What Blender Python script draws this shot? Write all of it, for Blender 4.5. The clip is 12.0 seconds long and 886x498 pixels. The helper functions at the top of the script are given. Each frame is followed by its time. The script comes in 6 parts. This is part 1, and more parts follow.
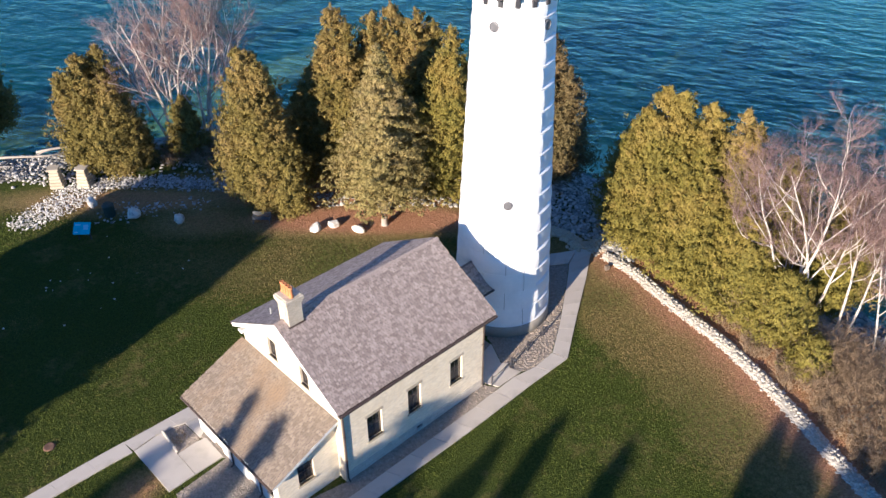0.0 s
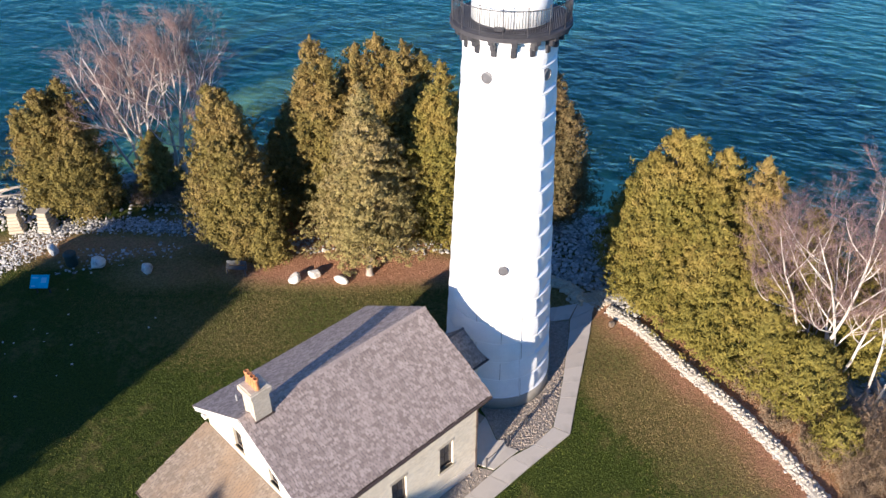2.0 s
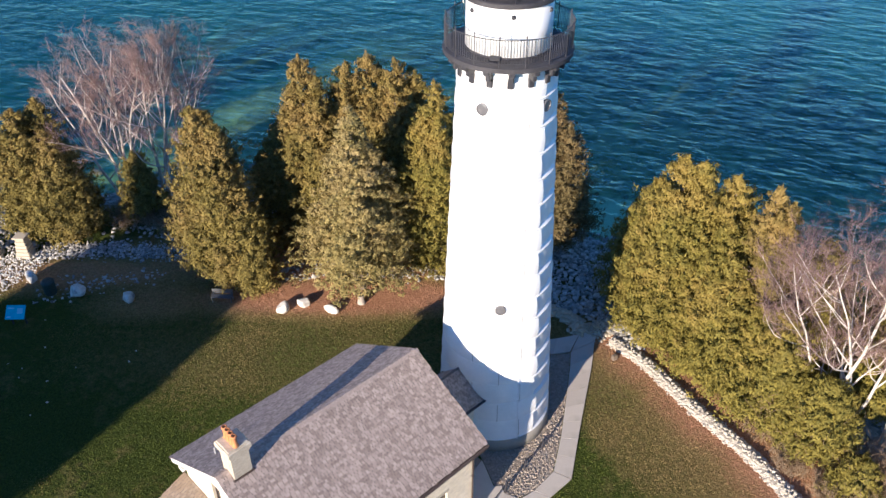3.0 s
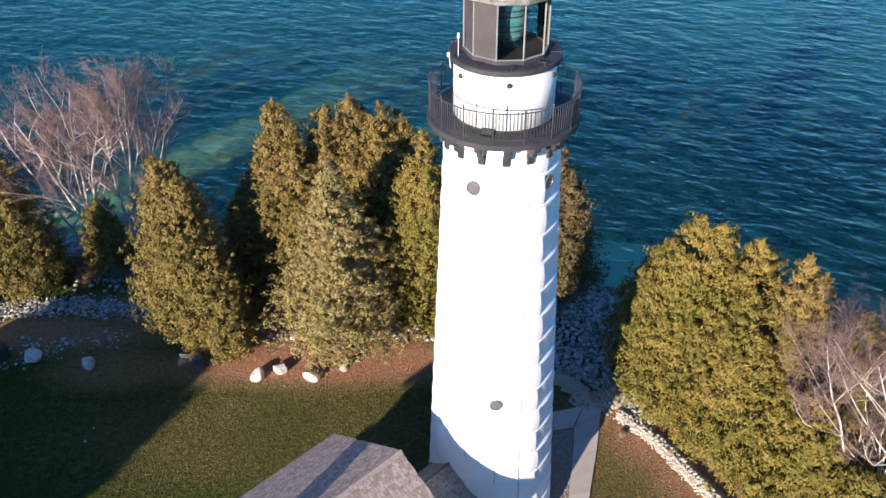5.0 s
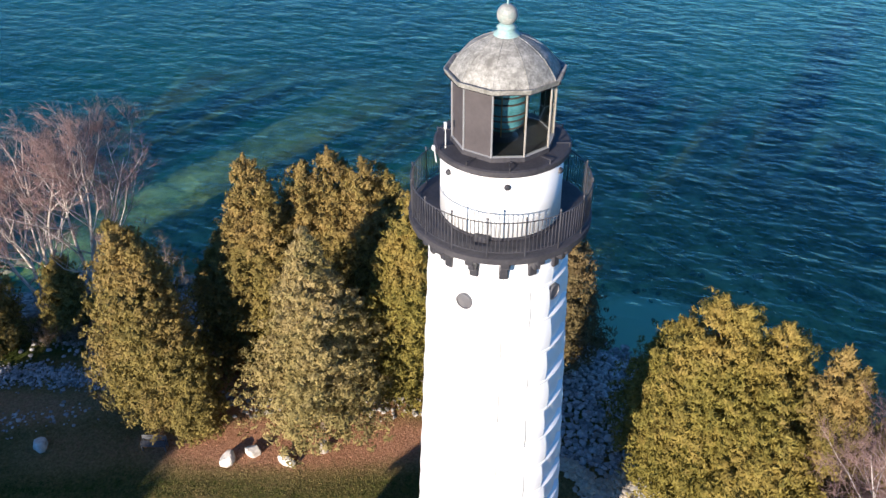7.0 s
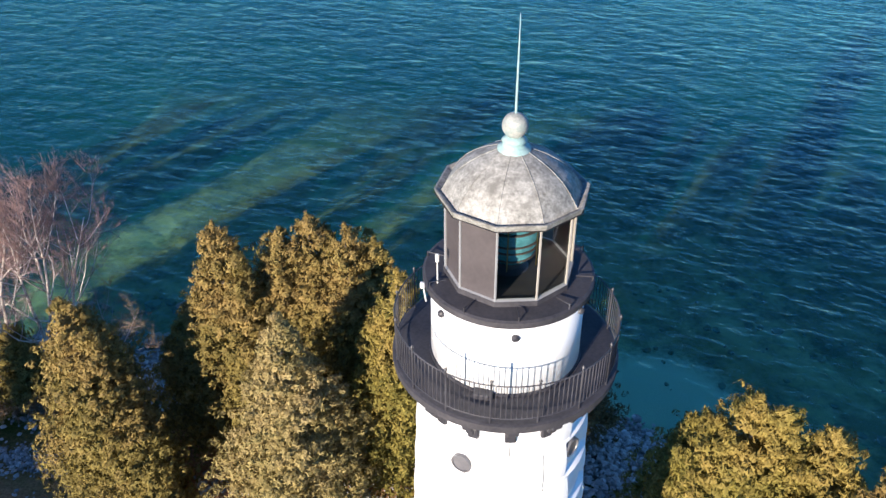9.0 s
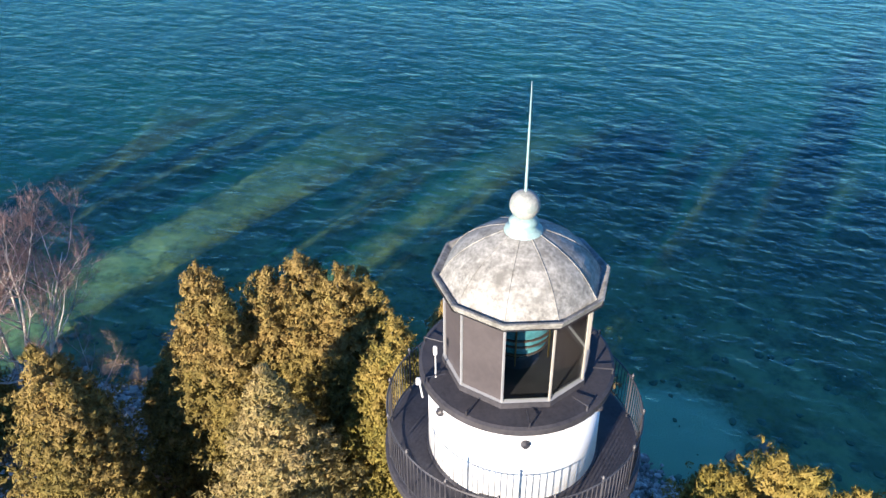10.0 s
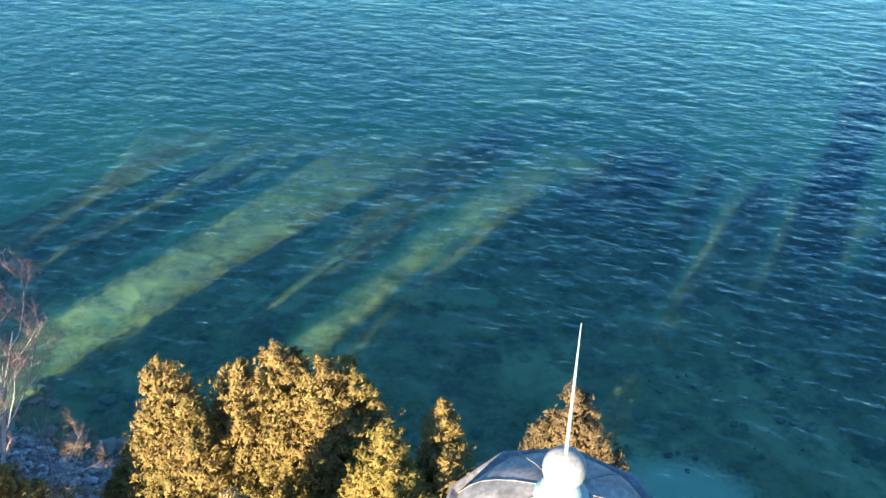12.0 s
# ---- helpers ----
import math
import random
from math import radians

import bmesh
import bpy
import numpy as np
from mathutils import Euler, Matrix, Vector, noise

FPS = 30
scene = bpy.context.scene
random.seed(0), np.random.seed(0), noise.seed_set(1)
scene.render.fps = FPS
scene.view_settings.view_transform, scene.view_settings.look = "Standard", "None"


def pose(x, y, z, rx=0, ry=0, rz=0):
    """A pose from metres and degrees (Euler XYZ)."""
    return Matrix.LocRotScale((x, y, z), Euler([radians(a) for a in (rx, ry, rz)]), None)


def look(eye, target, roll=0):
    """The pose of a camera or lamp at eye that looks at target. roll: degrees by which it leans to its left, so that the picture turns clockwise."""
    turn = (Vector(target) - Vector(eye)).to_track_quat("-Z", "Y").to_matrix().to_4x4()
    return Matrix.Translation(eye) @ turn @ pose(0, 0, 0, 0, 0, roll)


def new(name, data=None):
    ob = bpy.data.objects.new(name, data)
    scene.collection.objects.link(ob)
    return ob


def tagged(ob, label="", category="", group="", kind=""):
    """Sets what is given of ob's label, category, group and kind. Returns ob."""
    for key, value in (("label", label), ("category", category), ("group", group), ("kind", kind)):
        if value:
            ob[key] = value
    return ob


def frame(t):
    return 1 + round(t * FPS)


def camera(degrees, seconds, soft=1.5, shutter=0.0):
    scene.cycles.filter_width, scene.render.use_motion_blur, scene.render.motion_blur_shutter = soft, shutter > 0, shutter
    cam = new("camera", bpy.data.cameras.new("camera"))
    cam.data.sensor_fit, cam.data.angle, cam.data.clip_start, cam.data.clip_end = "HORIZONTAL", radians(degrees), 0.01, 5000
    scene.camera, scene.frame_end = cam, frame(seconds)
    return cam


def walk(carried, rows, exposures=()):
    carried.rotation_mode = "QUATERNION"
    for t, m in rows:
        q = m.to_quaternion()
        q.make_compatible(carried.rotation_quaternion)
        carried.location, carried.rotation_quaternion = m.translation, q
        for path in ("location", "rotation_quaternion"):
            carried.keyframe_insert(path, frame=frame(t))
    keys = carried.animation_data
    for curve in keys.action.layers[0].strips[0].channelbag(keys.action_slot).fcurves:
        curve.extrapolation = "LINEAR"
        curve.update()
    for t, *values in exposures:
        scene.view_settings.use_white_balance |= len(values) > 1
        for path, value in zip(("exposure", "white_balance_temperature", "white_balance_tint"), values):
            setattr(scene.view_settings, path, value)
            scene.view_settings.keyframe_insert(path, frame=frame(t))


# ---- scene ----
# Camera: seconds, place, then yaw, pitch and roll in degrees.
cam = camera(57.0, 12.0)
PATH = [
    (0.0, -3.654, -40.517, 33.161, 0.014, -35.237, -0.332),
    (0.5, -3.598, -39.120, 33.186, -0.075, -35.193, -0.344),
    (1.0, -3.486, -37.697, 33.229, -0.141, -35.186, -0.339),
    (1.5, -3.362, -36.255, 33.258, -0.250, -35.176, -0.372),
    (2.0, -3.260, -34.783, 33.296, -0.371, -35.185, -0.383),
    (2.5, -3.121, -33.338, 33.347, -0.443, -35.170, -0.405),
    (3.0, -2.984, -31.877, 33.356, -0.490, -35.132, -0.416),
    (5.0, -2.507, -26.117, 33.504, -0.779, -34.991, -0.492),
    (5.5, -2.367, -24.672, 33.561, -0.832, -34.917, -0.472),
    (6.0, -2.260, -23.239, 33.624, -0.934, -34.863, -0.449),
    (6.5, -2.169, -21.786, 33.690, -1.041, -34.830, -0.442),
    (7.0, -2.093, -20.381, 33.771, -1.163, -34.771, -0.400),
    (9.0, -1.857, -14.749, 34.031, -1.540, -34.517, -0.419),
    (9.5, -1.831, -13.397, 34.102, -1.648, -34.411, -0.465),
    (10.0, -1.797, -12.025, 34.165, -1.776, -34.318, -0.498),
    (10.5, -1.790, -10.704, 34.272, -1.904, -34.216, -0.399),
    (11.0, -1.762, -9.326, 34.320, -2.016, -34.122, -0.320),
    (11.5, -1.750, -7.975, 34.413, -2.193, -34.078, -0.319),
    (12.0, -1.727, -6.605, 34.579, -2.359, -34.172, -0.321),
]
# the exposure opens up as the white tower leaves the picture
EXPOSURE = [(0.0, 1.28, 5770, 12), (2.5, 1.2, 5770, 12), (5.0, 1.1, 5770, 12), (7.0, 1.1, 5770, 12), (9.0, 1.24, 5770, 12), (10.5, 1.7, 6000, 12), (12.0, 2.2, 6400, 12)]
walk(cam, [(t, pose(x, y, z, 90 + pitch, 0, yaw) @ pose(0, 0, 0, 0, 0, roll)) for t, x, y, z, yaw, pitch, roll in PATH], EXPOSURE)

# ---- light: low warm sun from behind the camera, clear sky ----
SUN_ELEV = 15.5
SUN_FROM = Vector((-0.545, -0.838, 0.0)).normalized()
world = bpy.data.worlds.new("World")
scene.world = world
world.use_nodes = True
wn = world.node_tree
sky = wn.nodes.new("ShaderNodeTexSky")
sky.sky_type, sky.sun_disc = "NISHITA", False
sky.sun_elevation, sky.sun_rotation = radians(SUN_ELEV), math.atan2(SUN_FROM.x, SUN_FROM.y)
cool = wn.nodes.new("ShaderNodeMix")
cool.data_type, cool.blend_type = "RGBA", "MULTIPLY"
cool.inputs[0].default_value, cool.inputs[7].default_value = 1.0, (0.78, 1.0, 1.1, 1)
wn.links.new(sky.outputs[0], cool.inputs[6])
wn.links.new(cool.outputs[2], wn.nodes["Background"].inputs[0])
sky.dust_density, sky.ozone_density, sky.air_density = 0.0, 6.0, 1.0
wn.nodes["Background"].inputs[1].default_value = 0.074
sun = new("sun", bpy.data.lights.new("sun", "SUN"))
sun.data.energy, sun.data.angle, sun.data.color = 5.0, radians(0.8), (1.0, 0.8, 0.58)
sun_way = SUN_FROM * math.cos(radians(SUN_ELEV)) + Vector((0, 0, math.sin(radians(SUN_ELEV))))
sun.matrix_world = look(sun_way * 150, (0, 0, 0))


# ---- materials ----
def ramp_mix(nt, fac, a, b):
    n = nt.nodes.new("ShaderNodeMix")
    n.data_type = "RGBA"
    for sock, value in ((n.inputs[0], fac), (n.inputs[6], a), (n.inputs[7], b)):
        if isinstance(value, (int, float)):
            sock.default_value = value
        elif isinstance(value, tuple):
            sock.default_value = (*value, 1)
        else:
            nt.links.new(value, sock)
    return n.outputs[2]


def math_node(nt, op, a, b=0.0, clamp=False):
    n = nt.nodes.new("ShaderNodeMath")
    n.operation, n.use_clamp = op, clamp
    for sock, value in ((n.inputs[0], a), (n.inputs[1], b)):
        if isinstance(value, (int, float)):
            sock.default_value = value
        else:
            nt.links.new(value, sock)
    return n.outputs[0]


def noise_node(nt, scale, detail=4.0, coord=None, rough=0.6):
    n = nt.nodes.new("ShaderNodeTexNoise")
    n.inputs["Scale"].default_value, n.inputs["Detail"].default_value = scale, detail
    n.inputs["Roughness"].default_value = rough
    if coord is not None:
        nt.links.new(coord, n.inputs["Vector"])
    return n.outputs["Fac"]


def spread(nt, value, lo, hi):
    n = nt.nodes.new("ShaderNodeMapRange")
    n.inputs[1].default_value, n.inputs[2].default_value = lo, hi
    nt.links.new(value, n.inputs[0])
    return n.outputs[0]


def mat(name, dark, light, scale=4.0, rough=0.8, bump=0.3, fine=30.0, metallic=0.0, vary="", stain=None, stain_scale=0.6, spec=0.5, bump_size=0.02):
    """Two scales of noise between a dark and a light colour, fine relief, and optional change from piece to piece."""
    m = bpy.data.materials.new(name)
    m.use_nodes = True
    nt = m.node_tree
    b = nt.nodes["Principled BSDF"]
    at = nt.nodes.new("ShaderNodeTexCoord").outputs["Object"]
    big, small = noise_node(nt, scale, 4, at), noise_node(nt, fine, 3, at)
    fac = math_node(nt, "ADD", math_node(nt, "MULTIPLY", big, 0.6), math_node(nt, "MULTIPLY", small, 0.4))
    fac = spread(nt, fac, 0.32, 0.68)
    if vary:
        src = nt.nodes.new("ShaderNodeObjectInfo").outputs["Random"] if vary == "object" else nt.nodes.new("ShaderNodeNewGeometry").outputs["Random Per Island"]
        fac = math_node(nt, "ADD", math_node(nt, "MULTIPLY", fac, 0.45), math_node(nt, "MULTIPLY", src, 0.55))
    col = ramp_mix(nt, fac, dark, light)
    if stain:
        col = ramp_mix(nt, spread(nt, noise_node(nt, stain_scale, 5, at), 0.5, 0.7), col, stain)
    nt.links.new(col, b.inputs["Base Color"])
    b.inputs["Roughness"].default_value, b.inputs["Metallic"].default_value = rough, metallic
    b.inputs["Specular IOR Level"].default_value = spec
    if bump:
        bn = nt.nodes.new("ShaderNodeBump")
        bn.inputs["Strength"].default_value, bn.inputs["Distance"].default_value = bump, bump_size
        nt.links.new(small, bn.inputs["Height"])
        nt.links.new(bn.outputs[0], b.inputs["Normal"])
    return m


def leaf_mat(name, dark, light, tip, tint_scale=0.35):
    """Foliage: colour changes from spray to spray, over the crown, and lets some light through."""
    m = bpy.data.materials.new(name)
    m.use_nodes = True
    nt = m.node_tree
    b = nt.nodes["Principled BSDF"]
    at = nt.nodes.new("ShaderNodeTexCoord").outputs["Object"]
    rnd = nt.nodes.new("ShaderNodeNewGeometry").outputs["Random Per Island"]
    col = ramp_mix(nt, rnd, dark, light)
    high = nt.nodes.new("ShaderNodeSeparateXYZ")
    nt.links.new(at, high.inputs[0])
    # tip colour comes in noise patches and grows stronger with height
    tip_share = math_node(nt, "ADD", noise_node(nt, tint_scale, 4, at), math_node(nt, "MULTIPLY", high.outputs[2], 0.014))
    col = ramp_mix(nt, spread(nt, tip_share, 0.54, 0.9), col, tip)
    nt.links.new(col, b.inputs["Base Color"])
    b.inputs["Roughness"].default_value = 0.75
    b.inputs["Specular IOR Level"].default_value = 0.2
    tr = nt.nodes.new("ShaderNodeBsdfTranslucent")
    nt.links.new(col, tr.inputs[0])
    mix = nt.nodes.new("ShaderNodeMixShader")
    mix.inputs[0].default_value = 0.22
    out = nt.nodes["Material Output"]
    nt.links.new(b.outputs[0], mix.inputs[1])
    nt.links.new(tr.outputs[0], mix.inputs[2])
    nt.links.new(mix.outputs[0], out.inputs[0])
    return m


def blade_mat():
    """Grass blades, green to dry to rust by the painted ground kind."""
    m = bpy.data.materials.new("grass_blades")
    m.use_nodes = True
    nt = m.node_tree
    b = nt.nodes["Principled BSDF"]
    zone = nt.nodes.new("ShaderNodeVertexColor")
    zone.layer_name = "kind"
    sep = nt.nodes.new("ShaderNodeSeparateColor")
    nt.links.new(zone.outputs[0], sep.inputs[0])
    rnd = nt.nodes.new("ShaderNodeNewGeometry").outputs["Random Per Island"]
    green = ramp_mix(nt, rnd, (0.046, 0.07, 0.009), (0.108, 0.132, 0.021))
    dry = ramp_mix(nt, rnd, (0.14, 0.102, 0.034), (0.32, 0.24, 0.1))
    rust = ramp_mix(nt, rnd, (0.22, 0.1, 0.058), (0.46, 0.24, 0.145))
    col = ramp_mix(nt, spread(nt, sep.outputs[0], 0.15, 0.5), green, dry)
    col = ramp_mix(nt, spread(nt, sep.outputs[0], 0.6, 0.95), col, rust)
    nt.links.new(col, b.inputs["Base Color"])
    b.inputs["Roughness"].default_value = 0.8
    b.inputs["Specular IOR Level"].default_value = 0.2
    return m


def brick_mat(name, a, b2, mortar, bw, bh):
    m = mat(name, a, b2, 1.2, 0.85, 0.0, 14.0)
    nt = m.node_tree
    b = nt.nodes["Principled BSDF"]
    n = nt.nodes.new("ShaderNodeTexBrick")
    co = nt.nodes.new("ShaderNodeTexCoord").outputs["Object"]
    sep, comb = nt.nodes.new("ShaderNodeSeparateXYZ"), nt.nodes.new("ShaderNodeCombineXYZ")
    nt.links.new(co, sep.inputs[0])
    nt.links.new(math_node(nt, "ADD", sep.outputs[0], sep.outputs[1]), comb.inputs[0])
    nt.links.new(sep.outputs[2], comb.inputs[1])
    nt.links.new(comb.outputs[0], n.inputs["Vector"])
    n.inputs["Scale"].default_value, n.inputs["Brick Width"].default_value, n.inputs["Row Height"].default_value = 1.0, bw, bh
    n.inputs["Mortar Size"].default_value = 0.008
    n.inputs["Color1"].default_value, n.inputs["Color2"].default_value = (0.8, 0.8, 0.8, 1), (1, 1, 1, 1)
    n.inputs["Mortar"].default_value = (*mortar, 1)
    old = b.inputs["Base Color"].links[0].from_socket
    mul = nt.nodes.new("ShaderNodeMix")
    mul.data_type, mul.blend_type = "RGBA", "MULTIPLY"
    mul.inputs[0].default_value = 1.0
    nt.links.new(old, mul.inputs[6])
    nt.links.new(n.outputs["Color"], mul.inputs[7])
    nt.links.new(mul.outputs[2], b.inputs["Base Color"])
    bn = nt.nodes.new("ShaderNodeBump")
    bn.inputs["Strength"].default_value, bn.inputs["Distance"].default_value = 0.6, 0.012
    nt.links.new(math_node(nt, "SUBTRACT", 1.0, n.outputs["Fac"]), bn.inputs["Height"])
    nt.links.new(bn.outputs[0], b.inputs["Normal"])
    return m


M_STEEL = mat("white_painted_steel", (0.8, 0.82, 0.84), (0.88, 0.89, 0.89), 0.8, 0.45, 0.05, 6.0, stain=(0.74, 0.76, 0.77), stain_scale=0.5)
M_SEAM = mat("seam_grey", (0.24, 0.25, 0.26), (0.34, 0.35, 0.36), 3, 0.6, 0.1)
M_PLINTH = mat("plinth_stone", (0.2, 0.19, 0.17), (0.34, 0.32, 0.28), 2.5, 0.9, 0.5, 20, vary="object")
M_BLACK = mat("black_paint", (0.022, 0.022, 0.028), (0.05, 0.05, 0.06), 2.0, 0.5, 0.1, 15, stain=(0.075, 0.075, 0.085), stain_scale=1.2)
M_DECK = mat("deck_black", (0.025, 0.025, 0.032), (0.06, 0.058, 0.066), 1.5, 0.65, 0.25, 12)
M_PANEL = mat("blind_panel", (0.055, 0.048, 0.052), (0.085, 0.075, 0.078), 1.3, 0.55, 0.05, 9)
M_FRAMEW = mat("lantern_bar", (0.3, 0.28, 0.25), (0.45, 0.43, 0.38), 3, 0.5, 0.1, 20)
M_DOME = mat("weathered_dome", (0.13, 0.13, 0.12), (0.41, 0.41, 0.385), 4.0, 0.7, 0.3, 16, stain=(0.15, 0.148, 0.135), stain_scale=3.0, bump_size=0.01)
M_BALL = mat("weathered_ball", (0.17, 0.185, 0.175), (0.42, 0.43, 0.4), 6.0, 0.65, 0.2, 22, stain=(0.22, 0.28, 0.27), stain_scale=4.0)
M_COPPER = mat("pale_green_copper", (0.2, 0.33, 0.33), (0.36, 0.5, 0.49), 3, 0.6, 0.2, 20)
M_BRASS = mat("lens_brass", (0.2, 0.15, 0.06), (0.32, 0.24, 0.1), 4, 0.35, 0.0, metallic=0.9)
M_BRICK = brick_mat("cream_brick", (0.78, 0.69, 0.54), (0.92, 0.85, 0.7), (0.92, 0.89, 0.82), 0.21, 0.075)
M_STONEBASE = brick_mat("foundation_stone", (0.55, 0.5, 0.43), (0.7, 0.65, 0.57), (0.7, 0.68, 0.63), 0.5, 0.22)
M_ROOF = mat("roof_board", (0.1, 0.09, 0.085), (0.16, 0.145, 0.14), 2, 0.9, 0.2)
M_SHINGLE = mat("grey_cedar_shingle", (0.175, 0.138, 0.12), (0.53, 0.44, 0.395), 24.0, 0.9, 0.1, 30, vary="island")
M_SHINGLE2 = mat("brown_cedar_shingle", (0.17, 0.135, 0.102), (0.37, 0.305, 0.24), 8.0, 0.9, 0.4, 25, vary="island", stain=(0.3, 0.215, 0.14), stain_scale=0.35)
M_WHITE = mat("white_trim", (0.68, 0.68, 0.66), (0.8, 0.8, 0.77), 3, 0.55, 0.08, 20)
M_GUTTER = mat("brown_gutter", (0.05, 0.035, 0.03), (0.085, 0.06, 0.05), 3, 0.5, 0.1)
M_POT = mat("orange_clay", (0.46, 0.16, 0.06), (0.62, 0.27, 0.11), 4, 0.8, 0.2)
M_CHIM = brick_mat("chimney_brick", (0.5, 0.43, 0.33), (0.64, 0.58, 0.48), (0.75, 0.73, 0.68), 0.21, 0.075)
M_CONC = mat("concrete", (0.46, 0.42, 0.37), (0.58, 0.535, 0.475), 0.9, 0.9, 0.25, 25, vary="object", stain=(0.42, 0.385, 0.335), stain_scale=0.7)
M_GRAVEL = mat("gravel_bed", (0.2, 0.17, 0.14), (0.42, 0.37, 0.31), 5, 0.95, 0.9, 14, bump_size=0.06)
M_PEBBLE = mat("pebbles", (0.26, 0.215, 0.175), (0.46, 0.395, 0.33), 5, 0.9, 0.2, 20, vary="island")
M_LIME = mat("limestone", (0.36, 0.33, 0.275), (0.58, 0.545, 0.475), 3, 0.9, 0.4, 14, vary="object")
M_COBBLE = mat("shore_cobbles", (0.05, 0.05, 0.048), (0.66, 0.64, 0.6), 3, 0.9, 0.2, 14, vary="island")
M_BOULDER = mat("white_boulder", (0.55, 0.52, 0.46), (0.82, 0.79, 0.72), 2, 0.9, 0.5, 9, stain=(0.3, 0.29, 0.27), stain_scale=2.5)
M_PILLAR = mat("pillar_stone", (0.36, 0.31, 0.23), (0.52, 0.46, 0.36), 2, 0.9, 0.4, 12, vary="object")
M_DRIFT = mat("driftwood", (0.26, 0.23, 0.2), (0.44, 0.4, 0.35), 2, 0.9, 0.3, 18)
M_BARK = mat("bark", (0.1, 0.075, 0.055), (0.22, 0.18, 0.14), 3, 0.95, 0.6, 14)
M_BIRCH = mat("birch_bark", (0.48, 0.44, 0.39), (0.76, 0.72, 0.65), 1.5, 0.8, 0.3, 10, stain=(0.2, 0.16, 0.13), stain_scale=3)
M_LIMB = mat("birch_limbs", (0.34, 0.28, 0.24), (0.58, 0.51, 0.45), 2, 0.85, 0)
M_TWIG = mat("birch_twigs", (0.15, 0.095, 0.085), (0.3, 0.2, 0.185), 1, 0.9, 0, vary="island")
M_BRUSH = mat("bare_brush", (0.16, 0.11, 0.065), (0.38, 0.28, 0.18), 1, 0.95, 0, vary="island")
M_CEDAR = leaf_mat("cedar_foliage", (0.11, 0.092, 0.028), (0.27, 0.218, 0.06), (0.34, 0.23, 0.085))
# brown cedar; shade from the tower is also put into its colour
M_CEDARB = leaf_mat("bronzed_shaded_cedar_foliage", (0.085, 0.072, 0.032), (0.18, 0.142, 0.062), (0.23, 0.155, 0.075))
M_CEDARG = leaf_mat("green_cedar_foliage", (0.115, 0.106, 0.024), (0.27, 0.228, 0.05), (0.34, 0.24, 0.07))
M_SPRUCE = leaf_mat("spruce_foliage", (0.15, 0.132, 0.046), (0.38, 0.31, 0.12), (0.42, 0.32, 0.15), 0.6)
M_BENCH = mat("bench_grey", (0.08, 0.085, 0.09), (0.14, 0.145, 0.15), 5, 0.7, 0.1)
M_BIN = mat("bin_green", (0.02, 0.035, 0.03), (0.04, 0.06, 0.05), 5, 0.6, 0.1)
M_BLUE = mat("sign_blue", (0.01, 0.36, 0.5), (0.02, 0.5, 0.62), 2.5, 0.4, 0.0, 6)
M_SIGNPALE = mat("sign_pale", (0.2, 0.5, 0.62), (0.32, 0.62, 0.72), 3, 0.5, 0.0)
M_DARK = mat("dark_interior", (0.012, 0.012, 0.014), (0.03, 0.028, 0.026), 3, 0.7, 0.0)


def glass_mat(name, tint, rough=0.02, clear=0.6):
    m = bpy.data.materials.new(name)
    m.use_nodes = True
    nt = m.node_tree
    nt.nodes.remove(nt.nodes["Principled BSDF"])
    t, g, mx = nt.nodes.new("ShaderNodeBsdfTransparent"), nt.nodes.new("ShaderNodeBsdfGlossy"), nt.nodes.new("ShaderNodeMixShader")
    t.inputs[0].default_value = (*tint, 1)
    g.inputs["Roughness"].default_value = rough
    fr = nt.nodes.new("ShaderNodeFresnel")
    fr.inputs[0].default_value = 1.5
    nt.links.new(fr.outputs[0], mx.inputs[0])
    nt.links.new(t.outputs[0], mx.inputs[1])
    nt.links.new(g.outputs[0], mx.inputs[2])
    nt.links.new(mx.outputs[0], nt.nodes["Material Output"].inputs[0])
    return m


M_PORT = mat("porthole_glass", (0.1, 0.1, 0.11), (0.16, 0.16, 0.17), 2, 0.3, 0.0)
M_GLASS = glass_mat("lantern_glass", (0.86, 0.93, 0.92))
M_LENS = mat("lens_glass", (0.035, 0.13, 0.15), (0.14, 0.34, 0.38), 3, 0.12, 0.0, spec=0.9)
M_PANE = mat("window_glass", (0.012, 0.014, 0.018), (0.03, 0.033, 0.04), 0.8, 0.08, 0.0, 3, spec=0.8)


